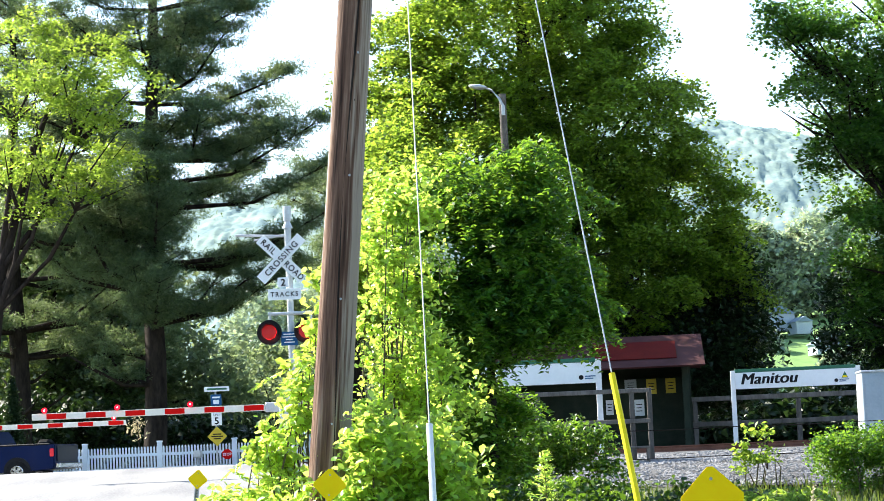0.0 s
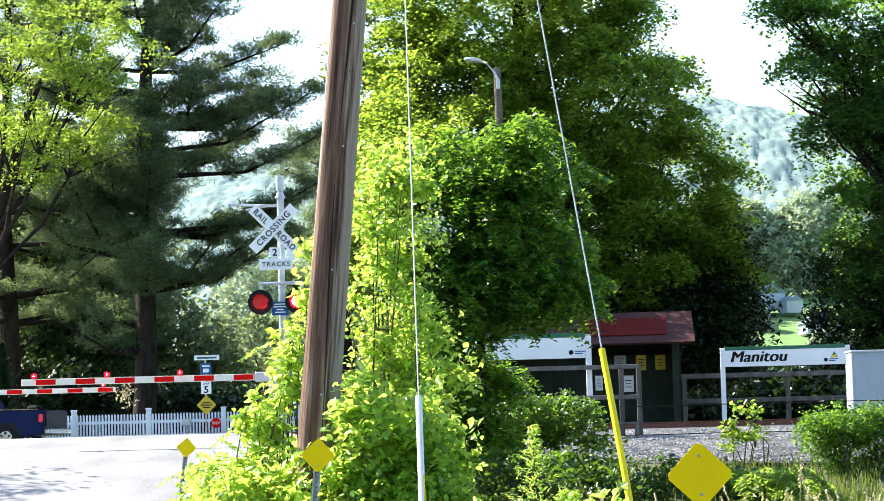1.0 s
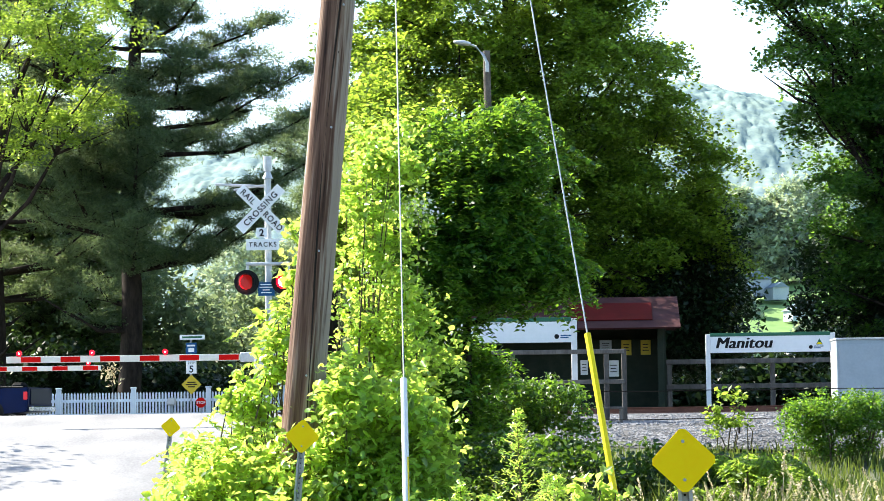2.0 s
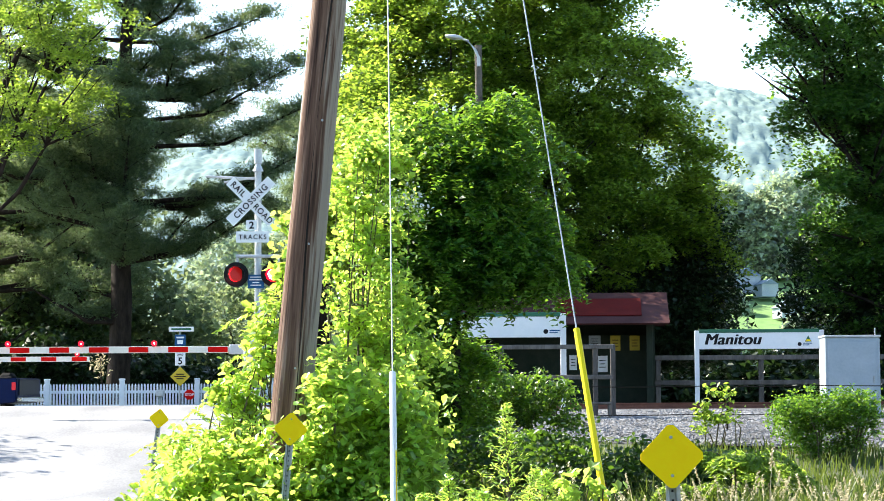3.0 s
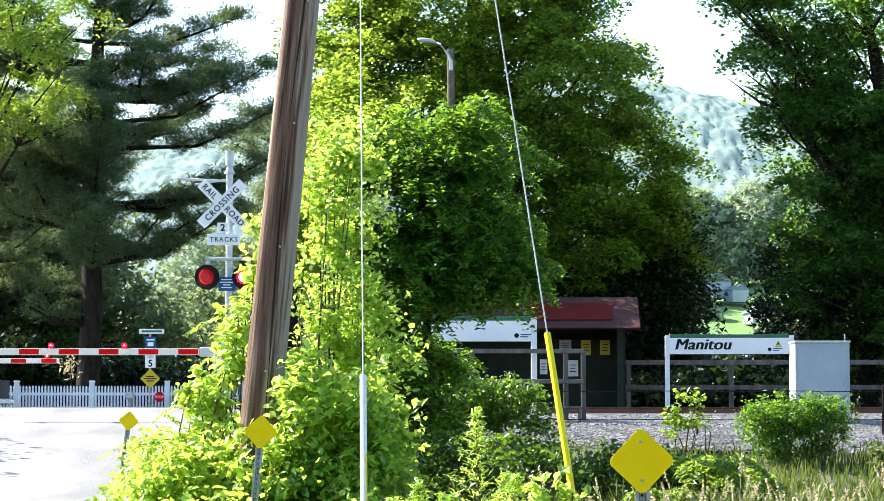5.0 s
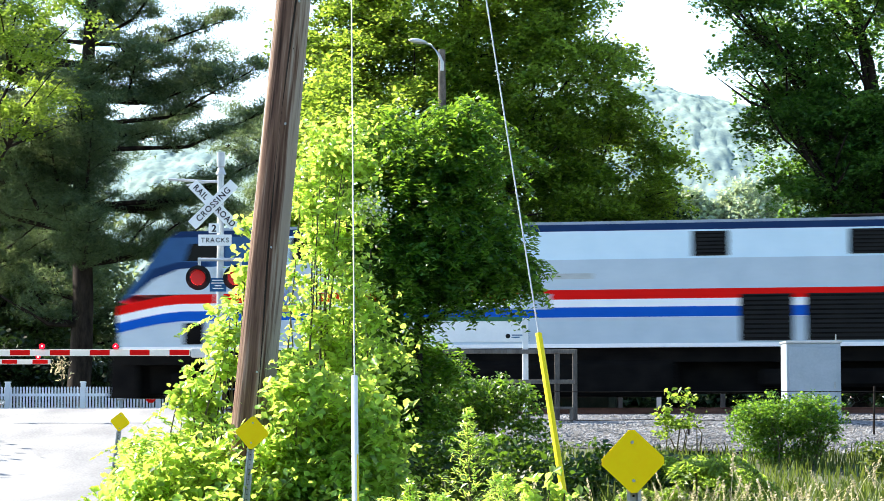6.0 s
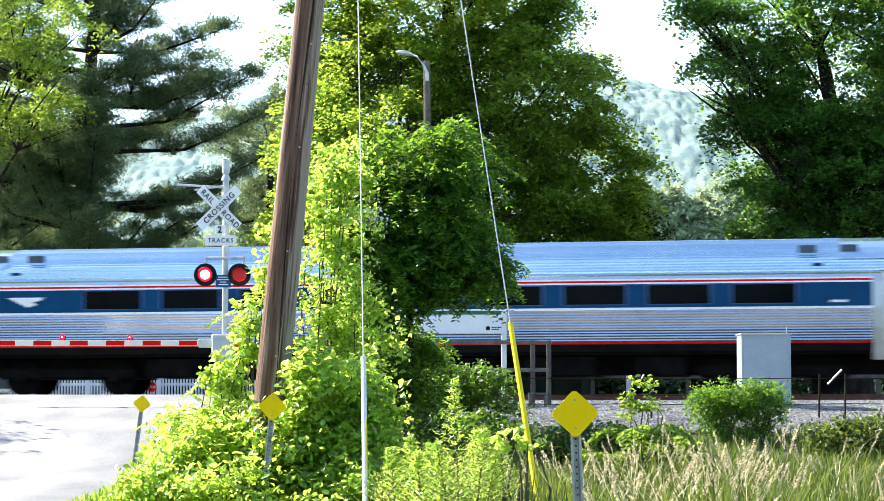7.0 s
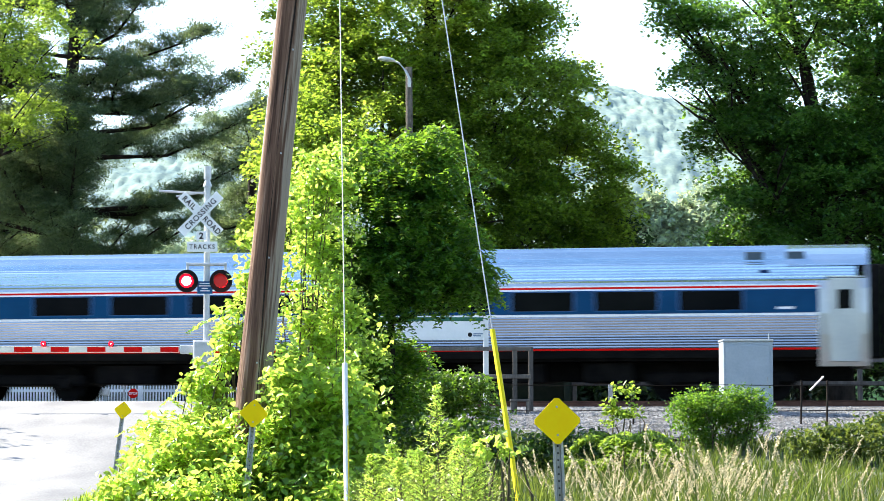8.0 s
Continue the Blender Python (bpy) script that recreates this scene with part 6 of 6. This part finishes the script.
for k, (x, y, z, ln) in enumerate([(2.5, 21, 0.0, 0.82), (2.95, 22, 0.0, 0.62), (2.15, 21.6, 0.0, 0.5), (0.6, 30, 0.12, 0.7), (1.0, 30.5, 0.14, 0.7), (0.2, 30, 0.12, 0.65), (1.3, 31, 0.15, 0.6)]):
    fern(x, y, z, 7, ln, 400 + k, L_DARK if 2 < k < 6 else L_LOCUST, "green fern with arching fronds on a thin stalk", stalk=(0.98, 0.86, 0.72, 1.0, 0.85, 0.9, 0.8)[k])


def grass(name, areas, count, h0, h1, seed, mat, label, width=0.010, lean=0.25):
    """Blades in three segments, strewn over patches (x0, x1, y0, y1)."""
    r = rng(seed)
    ar = np.array(areas, float)
    sz_ = (ar[:, 1] - ar[:, 0]) * (ar[:, 3] - ar[:, 2])
    p = r.choice(len(ar), count, p=sz_ / sz_.sum())
    x = ar[p, 0] + (ar[p, 1] - ar[p, 0]) * r.random(count)
    y = ar[p, 2] + (ar[p, 3] - ar[p, 2]) * r.random(count)
    z = ground_z(x, y)
    h = r.uniform(h0, h1, count) * (0.75 + 0.25 * np.sin(x * 2.1) * np.cos(y * 1.3))
    a = r.uniform(0, 6.28, count)
    lx, ly = np.cos(a), np.sin(a)
    ln = h * lean * r.uniform(0.2, 1.6, count) + 0.0
    b = r.uniform(0, 6.28, count)
    wx, wy = np.cos(b) * width, np.sin(b) * width
    rows_ = []
    for f, wd in ((0, 1), (0.5, 0.9), (0.8, 0.6), (1.0, 0.12)):
        cx, cy, cz = x + lx * ln * f ** 2, y + ly * ln * f ** 2, z + h * f * (1 - 0.12 * f)
        rows_ += [np.stack([cx - wx * wd, cy - wy * wd, cz], 1), np.stack([cx + wx * wd, cy + wy * wd, cz], 1)]
    v = np.stack(rows_, 1)
    q = np.array([[0, 1, 3, 2], [2, 3, 5, 4], [4, 5, 7, 6]])
    f = (q[None] + (np.arange(count) * 8)[:, None, None]).reshape(-1, 4)
    me = bpy.data.meshes.new(name)
    me.from_pydata(v.reshape(-1, 3).tolist(), [], f.tolist())
    me.materials.append(mat)
    tips = np.stack([x + lx * ln, y + ly * ln, z + h * 0.88], 1)
    return tagged(new(name, me), label, "grass", kind="stuff"), tips, np.stack([lx * 0.5, ly * 0.5, np.full(count, 1.0)], 1)


grass("tall_grass", [(1.0, 3.6, 11.5, 17), (1.2, 5, 17, 26), (-0.4, 1.2, 15, 21)], 11000, 0.6, 1.08, 301, L_GRASS, "tall sunlit meadow grass")
_, tips, ways = grass("flowering_grass", [(1.25, 2.6, 10.6, 15), (0.75, 1.0, 14.5, 17), (1.5, 4.4, 16, 21), (0.45, 0.9, 15, 18)], 300, 1.06, 1.42, 302, L_SEED, "straw-coloured flowering grass stems", 0.0035, 0.42)
r_ = rng(303)
rep = 30
w_ = ways / np.linalg.norm(ways, axis=1)[:, None]
sp_ = np.repeat(tips, rep, 0) - np.repeat(w_, rep, 0) * np.tile(np.linspace(0, 0.19, rep), len(tips))[:, None] + r_.normal(size=(len(tips) * rep, 3)) * 0.004
tagged(leaf_mesh("seed_heads", sp_, r_.uniform(0.022, 0.036, len(sp_)), L_SEED, 304, aspect=0.45, kind="quad", hang=-2.0), "pale seed heads of the meadow grass", "grass", kind="stuff")
grass("verge_grass", [(-4.75, -2.2, 34, 42), (-3.9, -1.0, 28, 36), (-3.0, -1, 23.5, 28)], 13000, 0.2, 0.55, 305, L_GRASS, "short bright grass on the road verge", 0.012)
grass("verge_weeds", [(-4.5, -3.0, 20, 34), (-4.3, -2.4, 15, 21)], 7000, 0.10, 0.28, 308, L_LOCUST, "low bright weeds along the road edge", 0.014)
grass("bank_grass", [(0, 12, 30, 40.3)], 12000, 0.12, 0.42, 306, L_GRASS, "rough grass at the foot of the railway bank", 0.012)

loco = locomotive()
first_coach = coach()
coaches = [first_coach, copy_thing(first_coach, Matrix.Identity(4)), copy_thing(first_coach, Matrix.Identity(4))]

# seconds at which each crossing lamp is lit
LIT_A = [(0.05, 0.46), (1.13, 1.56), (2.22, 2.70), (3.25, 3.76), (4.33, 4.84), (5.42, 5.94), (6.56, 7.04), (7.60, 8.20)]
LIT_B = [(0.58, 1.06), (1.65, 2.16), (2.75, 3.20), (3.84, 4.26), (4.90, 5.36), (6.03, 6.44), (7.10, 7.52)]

# distance along the track of the locomotive's nose from the track's middle point, by time
NOSE = [(0.0, 165.3), (2.0, 107.7), (4.0, 50.1), (5.8, -1.73), (6.0, -7.49), (6.5, -21.7), (7.0, -34.25), (7.5, -47.65), (8.0, -61.15)]


def motions():
    for ob, back in ((loco, 0.0), (coaches[0], 21.7), (coaches[1], 47.75), (coaches[2], 73.8)):
        walk(ob, [(t, pose(0, 53.5, 1.757, 0, 0, TRACK_TURN) @ pose(s + back, 0, 0)) for t, s in NOSE])
    # half turns of the lens discs imitate the lamps going on and off
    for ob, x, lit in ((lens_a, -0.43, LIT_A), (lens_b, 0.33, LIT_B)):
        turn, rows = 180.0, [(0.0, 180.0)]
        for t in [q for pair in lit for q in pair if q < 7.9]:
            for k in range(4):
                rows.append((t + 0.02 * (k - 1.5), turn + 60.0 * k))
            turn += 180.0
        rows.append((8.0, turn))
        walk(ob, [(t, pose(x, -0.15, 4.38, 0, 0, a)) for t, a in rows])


motions()
